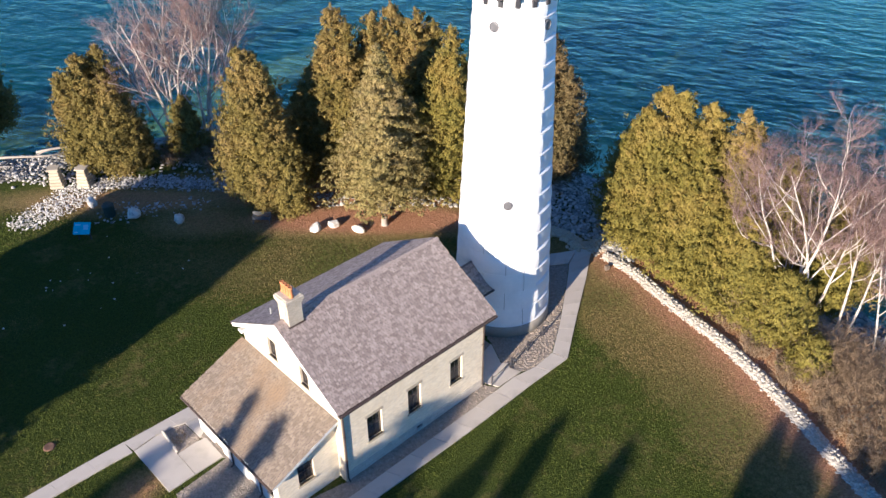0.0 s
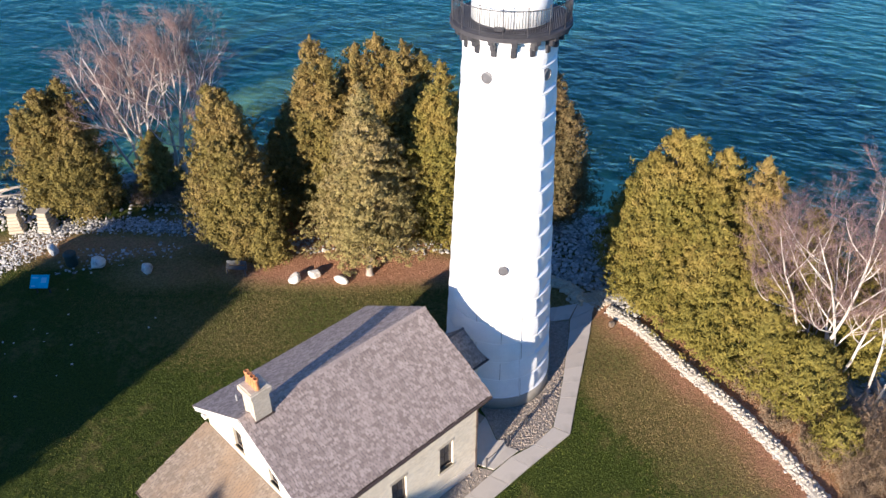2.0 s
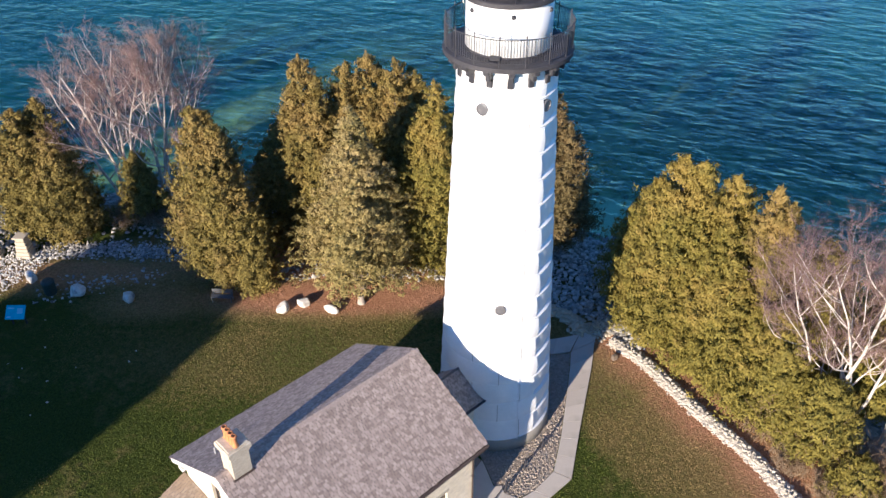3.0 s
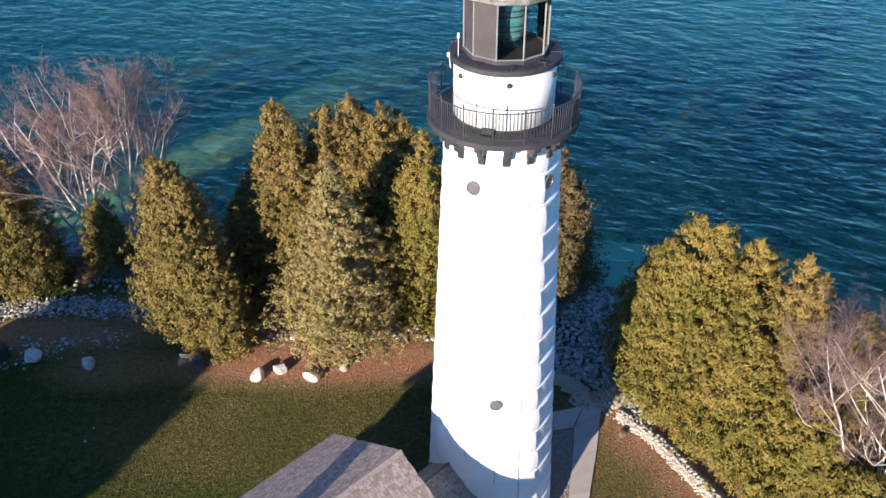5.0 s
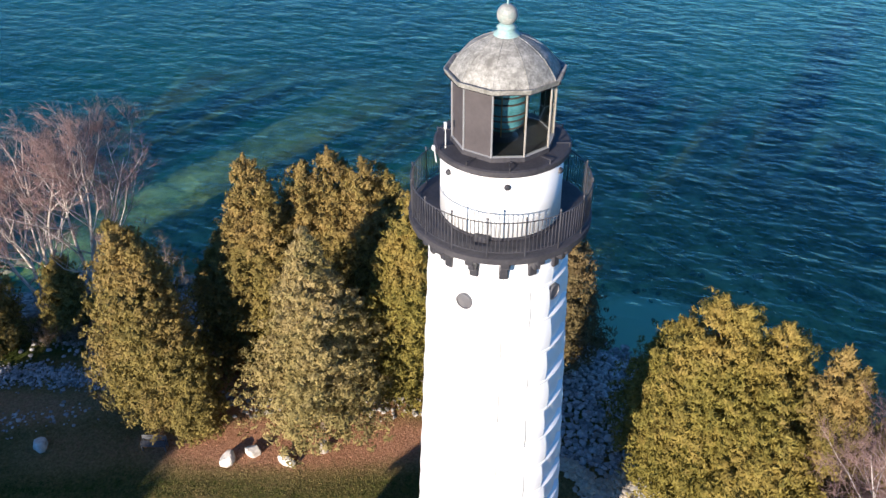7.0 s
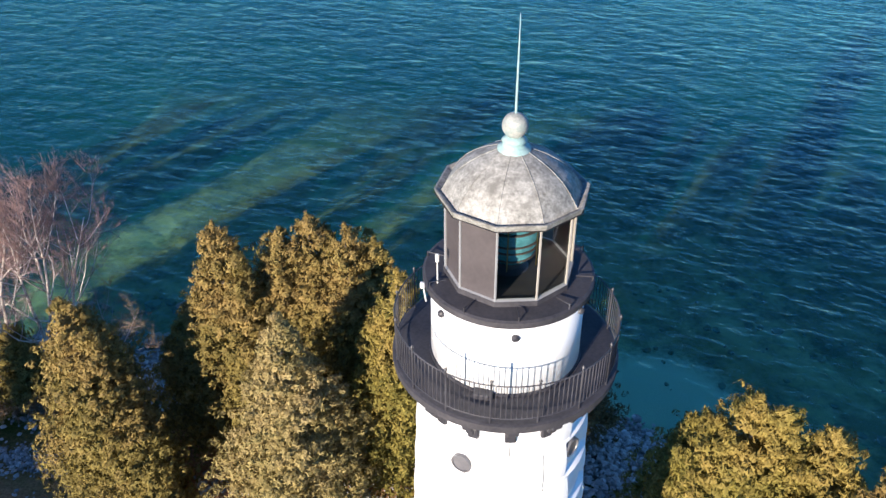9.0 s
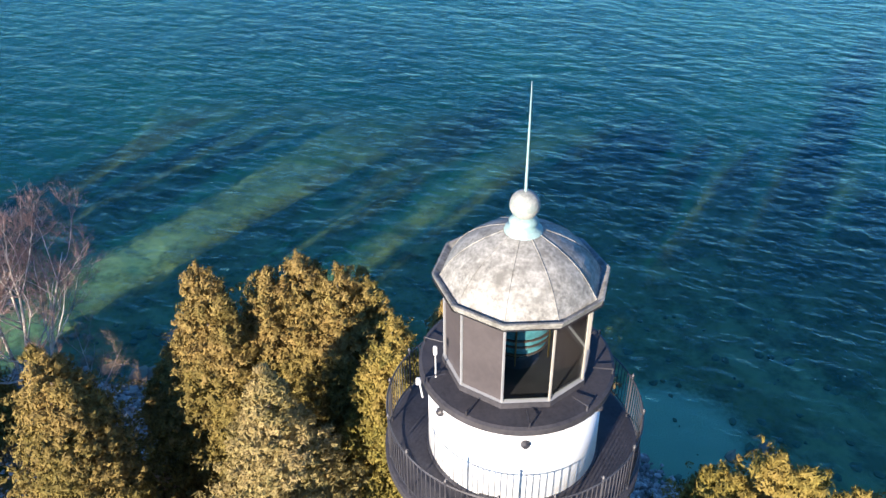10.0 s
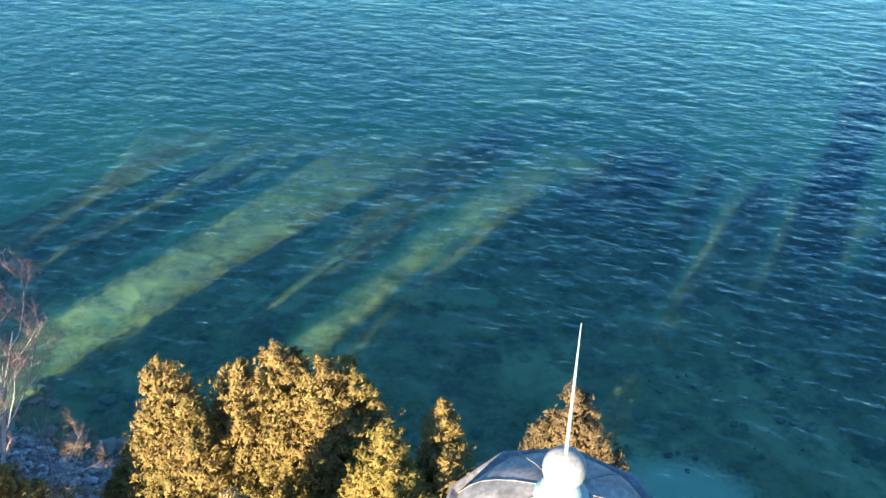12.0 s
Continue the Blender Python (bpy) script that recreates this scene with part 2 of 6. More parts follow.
def ground_mat():
    """Lawn, needle litter, pebbly shore and lake bed, blended by the painted ground kinds."""
    m = bpy.data.materials.new("ground_cover")
    m.use_nodes = True
    nt = m.node_tree
    b = nt.nodes["Principled BSDF"]
    at = nt.nodes.new("ShaderNodeTexCoord").outputs["Object"]
    zone = nt.nodes.new("ShaderNodeVertexColor")
    zone.layer_name = "kind"
    sep = nt.nodes.new("ShaderNodeSeparateColor")
    nt.links.new(zone.outputs[0], sep.inputs[0])
    patch, blade, speck, tuft = noise_node(nt, 0.22, 5, at), noise_node(nt, 7.0, 5, at, 0.75), noise_node(nt, 1.4, 4, at), noise_node(nt, 2.8, 6, at, 0.75)
    grass = ramp_mix(nt, spread(nt, blade, 0.35, 0.7), (0.026, 0.042, 0.007), (0.09, 0.112, 0.02))
    dry = ramp_mix(nt, spread(nt, blade, 0.35, 0.7), (0.13, 0.098, 0.035), (0.34, 0.25, 0.11))
    grass = ramp_mix(nt, spread(nt, math_node(nt, "ADD", math_node(nt, "MULTIPLY", patch, 0.6), math_node(nt, "MULTIPLY", speck, 0.4)), 0.52, 0.78), grass, dry)
    litter = ramp_mix(nt, spread(nt, blade, 0.3, 0.7), (0.26, 0.125, 0.068), (0.56, 0.31, 0.185))
    ragged = math_node(nt, "ADD", sep.outputs[0], math_node(nt, "MULTIPLY", math_node(nt, "SUBTRACT", tuft, 0.5), 0.75))
    col = ramp_mix(nt, spread(nt, ragged, 0.12, 0.5), grass, dry)
    col = ramp_mix(nt, spread(nt, ragged, 0.55, 0.95), col, litter)
    vor = nt.nodes.new("ShaderNodeTexVoronoi")
    vor.inputs["Scale"].default_value = 3.5
    nt.links.new(at, vor.inputs["Vector"])
    vs = nt.nodes.new("ShaderNodeSeparateColor")
    nt.links.new(vor.outputs["Color"], vs.inputs[0])
    stones = ramp_mix(nt, vs.outputs[0], (0.09, 0.085, 0.08), (0.42, 0.4, 0.37))
    col = ramp_mix(nt, spread(nt, sep.outputs[1], 0.35, 0.65), col, stones)
    bed_lo = ramp_mix(nt, spread(nt, noise_node(nt, 0.35, 6, at, 0.7), 0.38, 0.62), (0.13, 0.125, 0.045), (0.38, 0.35, 0.165))
    bed = ramp_mix(nt, spread(nt, vs.outputs[0], 0.0, 2.6), bed_lo, (0.4, 0.4, 0.3))
    bed = ramp_mix(nt, spread(nt, noise_node(nt, 0.16, 6, at, 0.68), 0.52, 0.6), bed, (0.46, 0.45, 0.26))
    weed = math_node(nt, "MULTIPLY", spread(nt, noise_node(nt, 0.3, 7, at, 0.74), 0.5, 0.62), 0.6)
    bed = ramp_mix(nt, weed, bed, (0.06, 0.065, 0.03))
    bed = ramp_mix(nt, spread(nt, ragged, 0.3, 0.8), bed, (0.78, 0.8, 0.7))
    # light lost in deeper water is put into the bed's colour
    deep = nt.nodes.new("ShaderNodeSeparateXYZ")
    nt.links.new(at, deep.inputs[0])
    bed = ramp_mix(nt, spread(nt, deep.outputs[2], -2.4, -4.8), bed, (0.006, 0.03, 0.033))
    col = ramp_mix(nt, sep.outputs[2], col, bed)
    nt.links.new(col, b.inputs["Base Color"])
    b.inputs["Roughness"].default_value = 0.95
    b.inputs["Specular IOR Level"].default_value = 0.15
    bn = nt.nodes.new("ShaderNodeBump")
    bn.inputs["Strength"].default_value, bn.inputs["Distance"].default_value = 0.9, 0.12
    nt.links.new(math_node(nt, "ADD", blade, math_node(nt, "MULTIPLY", speck, 0.6)), bn.inputs["Height"])
    nt.links.new(bn.outputs[0], b.inputs["Normal"])
    return m


def water_mat():
    """Clear lake water: tinted see-through body with a blue scatter, wind ripples, sky on the surface."""
    m = bpy.data.materials.new("lake_water")
    m.use_nodes = True
    nt = m.node_tree
    nt.nodes.remove(nt.nodes["Principled BSDF"])
    at = nt.nodes.new("ShaderNodeTexCoord").outputs["Object"]
    mp = nt.nodes.new("ShaderNodeMapping")
    mp.vector_type = "TEXTURE"
    mp.inputs["Rotation"].default_value = (0, 0, radians(-20))
    mp.inputs["Scale"].default_value = (1.75, 1.0, 1.0)
    nt.links.new(at, mp.inputs[0])
    swell, chop, rip = noise_node(nt, 0.36, 3, mp.outputs[0], 0.5), noise_node(nt, 0.95, 4, mp.outputs[0], 0.52), noise_node(nt, 4.0, 3, mp.outputs[0], 0.6)
    h = math_node(nt, "ADD", math_node(nt, "MULTIPLY", swell, 1.15), math_node(nt, "ADD", math_node(nt, "MULTIPLY", chop, 0.8), math_node(nt, "MULTIPLY", rip, 0.11)))
    bn = nt.nodes.new("ShaderNodeBump")
    bn.inputs["Strength"].default_value, bn.inputs["Distance"].default_value = 1.0, 0.31
    nt.links.new(h, bn.inputs["Height"])
    clear, body, add = nt.nodes.new("ShaderNodeBsdfTransparent"), nt.nodes.new("ShaderNodeBsdfDiffuse"), nt.nodes.new("ShaderNodeAddShader")
    clear.inputs[0].default_value = (0.59, 0.785, 0.63, 1)
    tint = ramp_mix(nt, spread(nt, noise_node(nt, 0.035, 4, at), 0.4, 0.62), (0.0012, 0.024, 0.034), (0.0026, 0.039, 0.037))
    nt.links.new(tint, body.inputs[0])
    nt.links.new(bn.outputs[0], body.inputs["Normal"])
    nt.links.new(clear.outputs[0], add.inputs[0])
    nt.links.new(body.outputs[0], add.inputs[1])
    gl, fr, mx = nt.nodes.new("ShaderNodeBsdfGlossy"), nt.nodes.new("ShaderNodeLayerWeight"), nt.nodes.new("ShaderNodeMixShader")
    gl.inputs["Roughness"].default_value = 0.07
    gl.inputs["Color"].default_value = (0.6, 0.88, 0.9, 1)
    fr.inputs[0].default_value = 0.5
    for n in (gl, fr):
        nt.links.new(bn.outputs[0], n.inputs["Normal"])
    mirror = math_node(nt, "ADD", math_node(nt, "MULTIPLY", math_node(nt, "POWER", fr.outputs["Facing"], 5.0), 0.98), 0.02)
    nt.links.new(mirror, mx.inputs[0])
    nt.links.new(add.outputs[0], mx.inputs[1])
    nt.links.new(gl.outputs[0], mx.inputs[2])
    nt.links.new(mx.outputs[0], nt.nodes["Material Output"].inputs[0])
    return m


# ---- mesh helpers ----
class Shape:
    """Gathers points and faces of one mesh."""

    def __init__(self):
        self.v, self.f = [], []

    def add(self, verts, faces):
        n = len(self.v)
        self.v += [tuple(p) for p in verts]
        self.f += [tuple(i + n for i in q) for q in faces]
        return self

    def box(self, lo, hi, bevel=0.0, m=None):
        bm = bmesh.new()
        bmesh.ops.create_cube(bm, size=1.0)
        c, s = [(a + b) / 2 for a, b in zip(lo, hi)], [b - a for a, b in zip(lo, hi)]
        for p in bm.verts:
            p.co = Vector((c[0] + p.co.x * s[0], c[1] + p.co.y * s[1], c[2] + p.co.z * s[2]))
        if bevel:
            bmesh.ops.bevel(bm, geom=bm.edges[:], offset=min(bevel, min(s) * 0.45), segments=1, affect="EDGES")
        return self.bm(bm, m)

    def bm(self, bm, m=None):
        if m is not None:
            bm.transform(m)
        bm.verts.index_update()
        self.add([p.co for p in bm.verts], [[p.index for p in f.verts] for f in bm.faces])
        bm.free()
        return self

    def lathe(self, rows, k=48, centre=(0, 0), a0=0.0, a1=2 * math.pi, close=True):
        """Turns (radius, height) rows about an upright axis."""
        full = abs(a1 - a0 - 2 * math.pi) < 1e-6
        n = k if full else k + 1
        vs = [(centre[0] + r * math.cos(a0 + (a1 - a0) * i / k), centre[1] + r * math.sin(a0 + (a1 - a0) * i / k), z) for r, z in rows for i in range(n)]
        fs = [(j * n + i, j * n + (i + 1) % n, (j + 1) * n + (i + 1) % n, (j + 1) * n + i) for j in range(len(rows) - 1) for i in range(k)]
        if full and close:
            fs += [tuple(range(n - 1, -1, -1)), tuple(range((len(rows) - 1) * n, len(rows) * n))]
        return self.add(vs, fs)

    def tube(self, pts, radii, k=6):
        """A tapered tube along points."""
        pts = [Vector(p) for p in pts]
        vs, fs = [], []
        for i, p in enumerate(pts):
            d = (pts[min(i + 1, len(pts) - 1)] - pts[max(i - 1, 0)]).normalized()
            a = d.cross(Vector((0.3, 0.9, 0.31))).normalized()
            b = d.cross(a)
            vs += [p + (a * math.cos(2 * math.pi * j / k) + b * math.sin(2 * math.pi * j / k)) * radii[i] for j in range(k)]
        for i in range(len(pts) - 1):
            fs += [(i * k + j, i * k + (j + 1) % k, (i + 1) * k + (j + 1) % k, (i + 1) * k + j) for j in range(k)]
        fs += [tuple(range(k - 1, -1, -1)), tuple(range((len(pts) - 1) * k, len(pts) * k))]
        return self.add(vs, fs)

    def prism(self, poly, z0, z1):
        n = len(poly)
        vs = [(x, y, z0) for x, y in poly] + [(x, y, z1) for x, y in poly]
        return self.add(vs, [tuple(range(n - 1, -1, -1)), tuple(range(n, 2 * n))] + [(i, (i + 1) % n, n + (i + 1) % n, n + i) for i in range(n)])

    def weld(self):
        """Joins equal points and drops faces that lie back to back."""
        at, kept = {}, {}
        index = [at.setdefault(tuple(round(c, 4) for c in p), len(at)) for p in self.v]
        self.v = list(at)
        for f in self.f:
            q = tuple(index[i] for i in f)
            key = frozenset(q)
            if key in kept:
                del kept[key]
            else:
                kept[key] = q
        self.f = list(kept.values())
        return self

    def shift(self, x, y, z):
        self.v = [(a + x, b + y, c + z) for a, b, c in self.v]
        return self

    def mesh(self, name, material, smooth=False):
        me = bpy.data.meshes.new(name)
        me.from_pydata(self.v, [], self.f)
        me.materials.append(material)
        if smooth:
            me.shade_smooth()
        me.update()
        return me


def part(name, shape, material, parent, label="", smooth=False, m=None, kind=""):
    ob = new(name, shape.mesh(name, material, smooth))
    ob.parent = parent
    if m is not None:
        ob.matrix_basis = m
    return tagged(ob, label, kind=kind)


def thing(name, m, label, category, group="", kind=""):
    ob = new(name)
    ob.matrix_basis = m
    ob.empty_display_size = 0.3
    return tagged(ob, label, category, group, kind)


def raw_mesh(name, verts, faces, material, flat=False):
    """A mesh from arrays of points and of faces that all have the same number of corners."""
    verts, faces = np.asarray(verts, np.float32), np.asarray(faces, np.int32)
    me = bpy.data.meshes.new(name)
    me.vertices.add(len(verts))
    me.vertices.foreach_set("co", verts.ravel())
    k = faces.shape[1]
    me.loops.add(faces.size)
    me.loops.foreach_set("vertex_index", faces.ravel())
    me.polygons.add(len(faces))
    me.polygons.foreach_set("loop_start", np.arange(0, faces.size, k, dtype=np.int32))
    me.materials.append(material)
    me.update(calc_edges=True)
    if flat:
        me.shade_flat()
    return me


# ---- ground sheet and lake ----
LAKE = -1.5
SHORE = [(-240, -60), (-150, -30), (-95, 2), (-70, 12), (-52, 17.5), (-41, 21), (-34, 25), (-27, 28), (-19, 26), (-11, 24), (-3, 22.5), (4, 21), (8, 19), (10.5, 17),
         (14, 15.5), (19, 11), (22.5, 4), (25, -5), (28, -18), (33, -45), (45, -90), (60, -260), (-240, -260)]


def shore_distance(x, y):
    """Metres inland of the shoreline (minus: out in the lake)."""
    px, py = np.array(SHORE, float).T
    best, inside = np.full(x.shape, 1e9), np.zeros(x.shape, bool)
    for i in range(len(SHORE)):
        ax, ay, bx, by = px[i], py[i], px[(i + 1) % len(SHORE)], py[(i + 1) % len(SHORE)]
        s = np.clip(((x - ax) * (bx - ax) + (y - ay) * (by - ay)) / ((bx - ax) ** 2 + (by - ay) ** 2), 0, 1)
        best = np.minimum(best, np.hypot(x - ax - s * (bx - ax), y - ay - s * (by - ay)))
        inside ^= ((ay > y) != (by > y)) & (x < (bx - ax) * (y - ay) / (by - ay + 1e-12) + ax)
    return np.where(inside, best, -best)


def wobble(x, y, size, seed):
    rng = np.random.RandomState(seed)
    out = 0
    for k in range(6):
        a, p = rng.uniform(0, 6.28, 2)
        w = rng.uniform(0.6, 1.8) * 6.28 / size
        out = out + np.sin((x * math.cos(a) + y * math.sin(a)) * w + p)
    return out / 4


def soft_spot(x, y, cx, cy, rx, ry, turn=0.0):
    c, s = math.cos(turn), math.sin(turn)
    u, v = ((x - cx) * c + (y - cy) * s) / rx, (-(x - cx) * s + (y - cy) * c) / ry
    return np.clip(1.6 - np.hypot(u, v) * 1.1, 0, 1)


def ground_height(x, y):
    d = shore_distance(x, y) + 0.9 * wobble(x, y, 9.0, 3)
    land = np.clip(d / 5.0, 0, 1)
    land = LAKE + (0.02 - LAKE) * land ** 0.7
    land = np.where(d >= 5, 0.02, land) + np.where(d > 6, 0.05 * wobble(x, y, 14, 5) * np.clip((np.hypot(x + 5, y + 6) - 14) / 8, 0, 1), 0)
    shelf = 1 - 0.88 * soft_spot(x, y, 12.2, 20.5, 5, 6, 0.3)
    bed = LAKE - 0.1 - np.clip(-d, 0, 60) * 0.063 * shelf * (1 + 1.6 * np.clip((-31 - x) / 10, 0, 1)) - np.clip(-d - 60, 0, 400) * 0.02 + 0.12 * wobble(x, y, 5, 9)
    return np.where(d > 0, land, bed)


xs = np.concatenate([[-1500, -800, -450, -260], np.arange(-160, -62, 4), np.arange(-62, 46, 0.6), np.arange(46, 150, 4), [240, 450, 800, 1500]])
ys = np.concatenate([[-1500, -800, -450, -260], np.arange(-160, -44, 4), np.arange(-44, 44, 0.6), np.arange(44, 120, 2), np.arange(120, 300, 12), [450, 800, 1500, 2500]])
gx, gy = np.meshgrid(xs, ys)
gz = ground_height(gx, gy)
WALL = [(7.55, 5.5), (9.1, 3.75), (11.2, -0.25), (13.2, -3.5), (14.55, -6.7), (15.5, -9.5), (16.3, -12.1), (17.0, -14.2), (18.2, -17.6), (19.2, -21.0)]


def worn_edge(x, y):
    """Rusty litter along the stone wall, thinning over dry grass into the green lawn."""
    near = np.full(x.shape, 99.0)
    for (ax, ay), (bx, by) in zip(WALL, WALL[1:]):
        s = np.clip(((x - ax) * (bx - ax) + (y - ay) * (by - ay)) / ((bx - ax) ** 2 + (by - ay) ** 2), 0, 1)
        near = np.minimum(near, np.hypot(x - ax - s * (bx - ax), y - ay - s * (by - ay)))
    near = near + 0.5 * wobble(x, y, 5.0, 21)
    return np.interp(near, [0.6, 1.6, 2.5, 5.6, 7.8], [0.95, 0.74, 0.46, 0.32, 0.0])


nx, ny = len(xs), len(ys)
cell = (np.arange(ny - 1)[:, None] * nx + np.arange(nx - 1)[None]).ravel()
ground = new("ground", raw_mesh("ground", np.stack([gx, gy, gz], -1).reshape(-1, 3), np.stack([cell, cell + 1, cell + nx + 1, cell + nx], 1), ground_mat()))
dist = shore_distance(gx, gy) + 0.9 * wobble(gx, gy, 9.0, 3)


def litter_at(x, y):
    return np.maximum.reduce([
        soft_spot(x, y, -9, 10.2, 11, 2.3), soft_spot(x, y, -10, 15, 14, 4), worn_edge(x, y), soft_spot(x, y, -21, 10, 5, 2.0) * 0.6,
        soft_spot(x, y, -28, 13, 10, 2.2) * 0.7, soft_spot(x, y, 18, -2, 4, 14, 0.2), soft_spot(x, y, -12, 5.0, 14, 5.0) * 0.27, soft_spot(x, y, -18.9, -14.2, 1.7, 1.1, 0.75) * 0.7])


litter = litter_at(gx, gy)
pebble = np.clip((6.2 - dist) / 1.5, 0, 1)
litter = np.where(dist < 0, soft_spot(gx, gy, 12.2, 20.0, 4.8, 5.0, 0.3), litter)
kinds = np.stack([litter, pebble, np.clip(-dist / 2.0 + 0.2, 0, 1), np.ones_like(litter)], -1).reshape(-1, 4)
layer = ground.data.color_attributes.new("kind", "FLOAT_COLOR", "POINT")
layer.data.foreach_set("color", kinds.astype(np.float32).ravel())
ground.data.shade_smooth()
tagged(ground, "mown lawn with brown needle litter, pebbly shore and lake bed", "ground", kind="structure")
wq = Shape().add([(-2500, -1500, LAKE), (2500, -1500, LAKE), (2500, 4000, LAKE), (-2500, 4000, LAKE)], [(0, 1, 2, 3)])
lake = tagged(new("water", wq.mesh("water", water_mat())), "rippled blue-green lake water", "lake", kind="structure")


# ---- lighthouse tower ----
def tower_radius(z):
    return 2.99 - 0.0455 * z


def lighthouse():
    t = thing("lighthouse", pose(0, 0, 0), "tall white steel-clad lighthouse tower with black gallery and lantern", "lighthouse")
    part("plinth", Shape().lathe([(3.02, -0.1), (3.02, 0.72), (2.96, 0.8), (2.7, 0.8)], 64), M_PLINTH, t, "grey stone base ring", True)
    part("shaft_core", Shape().lathe([(2.62, 0.7), (1.75, 20.75)], 48), M_SEAM, t, "inner shaft seen in the plate joints")
    courses, z0, z1 = 16, 0.78, 20.62
    step = (z1 - z0) / courses
    for c in range(courses):
        a, b = z0 + c * step, z0 + (c + 1) * step
        heights = (0, 0.05, 0.09, 0.13, 0.22, 0.35, 0.5, 0.65, 0.78, 0.88, 0.92, 0.96, 1.0)
        # the lee plate of each course is dished between its flanges; laps alternate from course to course
        west, east = ((-49.5, -13.0), (-46.0, -11.5))[c % 2]
        seams = ((-119, -68, -8, 60, 150), (-91, -5, 60, 150))[c % 2]
        for k, first in enumerate(seams):
            last = seams[k + 1] if k + 1 < len(seams) else seams[0] + 360
            turns = {first + 0.28, last - 0.28, *np.arange(math.ceil(first / 3) * 3, last - 0.4, 3.0).tolist()}
            turns |= {q for e in (west, east) for q in (e - 0.6, e, e + 0.7, e + 1.6, e - 1.5) if first < q < last}
            turns = sorted(q for q in turns if first + 0.28 <= q <= last - 0.28)
            vs = []
            for j, s in enumerate((0, *heights, 1)):
                z = a + (b - a) * s
                for q in turns:
                    rad = tower_radius(z) - 0.03 + 0.075 * math.sin(math.pi * s) ** 0.8 + (0.035 if s < 0.06 else 0)
                    dish = max(0, min((q - west) / 0.7, (east - q) / 3.0, (s - 0.07) / 0.06, (0.95 - s) / 0.05, 1))
                    rad -= 0.12 * dish
                    if j in (0, len(heights) + 1):
                        rad -= 0.07
                    vs.append((rad * math.cos(radians(q)), rad * math.sin(radians(q)), z))
            n = len(turns)
            s = Shape().add(vs, [(j * n + i, j * n + i + 1, (j + 1) * n + i + 1, (j + 1) * n + i) for j in range(len(heights) + 1) for i in range(n - 1)])
            part("steel_plate", s, M_STEEL, t)
    # round windows
    for az, z in ((-92, 9.23), (-121, 19.06), (-42, 19.0), (60, 14.0)):
        r = tower_radius(z) + (-0.03 if az == -42 else 0.05)
        m = pose(0, 0, z, 0, 0, az) @ pose(r, 0, 0, 0, 90, 0)
        w = part("round_window", Shape().lathe([(0.26, -0.12), (0.26, 0.03), (0.21, 0.045), (0.2, 0.0)], 24, close=False), M_PORT, t, "round window with grey frame", m=m)
        part("pane", Shape().lathe([(0.21, -0.01), (0.21, 0.012)], 24), M_PORT, w)
    # gallery with sixteen brackets
    for k in range(16):
        az = -91 + 22.5 * k
        s = Shape()
        for lo, hi in (((1.98, -0.13, 20.05), (2.2, 0.13, 20.45)), ((2.0, -0.1, 20.4), (2.42, 0.1, 20.72)), ((2.0, -0.13, 20.68), (2.6, 0.13, 20.9))):
            s.box(lo, hi, 0.03)
        part("bracket", s, M_BLACK, t, m=pose(0, 0, 0, 0, 0, az))
    part("cornice", Shape().lathe([(2.0, 20.55), (2.12, 20.62), (2.14, 20.84), (1.9, 20.84)], 64), M_STEEL, t, smooth=False)
    part("gallery_deck", Shape().lathe([(1.7, 20.86), (2.6, 20.86), (2.68, 20.9), (2.68, 21.08), (2.62, 21.1), (1.7, 21.1)], 96), M_DECK, t, "black gallery deck")
    rail = part("gallery_rail", Shape().lathe([(2.58, 22.19), (2.6, 22.21), (2.62, 22.19), (2.6, 22.17), (2.58, 22.19)], 72, close=False), M_BLACK, t, "thin black iron rail")
    part("lower_rail", Shape().lathe([(2.585, 21.25), (2.6, 21.265), (2.615, 21.25), (2.6, 21.235), (2.585, 21.25)], 72, close=False), M_BLACK, rail)
    for k in range(16):
        a = radians(-91 + 11.25 + 22.5 * k)
        s = Shape().tube([(2.6 * math.cos(a), 2.6 * math.sin(a), 21.08), (2.6 * math.cos(a), 2.6 * math.sin(a), 22.28)], [0.022, 0.022], 6)
        s.lathe([(0.0, 22.26), (0.04, 22.3), (0.0, 22.36)], 8, (2.6 * math.cos(a), 2.6 * math.sin(a)))
        part("rail_post", s, M_BLACK, rail)
    for k in range(144):
        a = 2 * math.pi * k / 144
        x, y = 2.6 * math.cos(a), 2.6 * math.sin(a)
        part("baluster", Shape().tube([(x, y, 21.24), (x, y, 22.19)], [0.012, 0.012], 3), M_BLACK, rail)
    # watch room
    part("watch_room", Shape().lathe([(1.76, 21.08), (1.74, 23.12)], 72), M_STEEL, t, "white round watch room", True)
    part("room_base", Shape().lathe([(1.8, 21.08), (1.8, 21.16), (1.74, 21.18)], 72), M_BLACK, t)
    for az, z in ((-90, 22.78), (-150, 22.78), (-30, 22.78)):
        m = pose(0, 0, z, 0, 0, az) @ pose(1.74, 0, 0, 0, 90, 0)
        part("vent_hood", Shape().lathe([(0.09, -0.02), (0.09, 0.05), (0.05, 0.1), (0.0, 0.1)], 12), M_BLACK, t, m=m)
    s = Shape().box((-0.42, -1.98, 21.1), (0.02, -1.72, 21.24), 0.02)
    part("deck_box", s, M_BLACK, t, m=pose(0, 0, 0, 0, 0, -14))
    part("upper_deck", Shape().lathe([(1.4, 23.1), (1.84, 23.1), (1.92, 23.16), (1.92, 23.3), (1.86, 23.33), (1.3, 23.33)], 72), M_DECK, t, "black lantern deck")
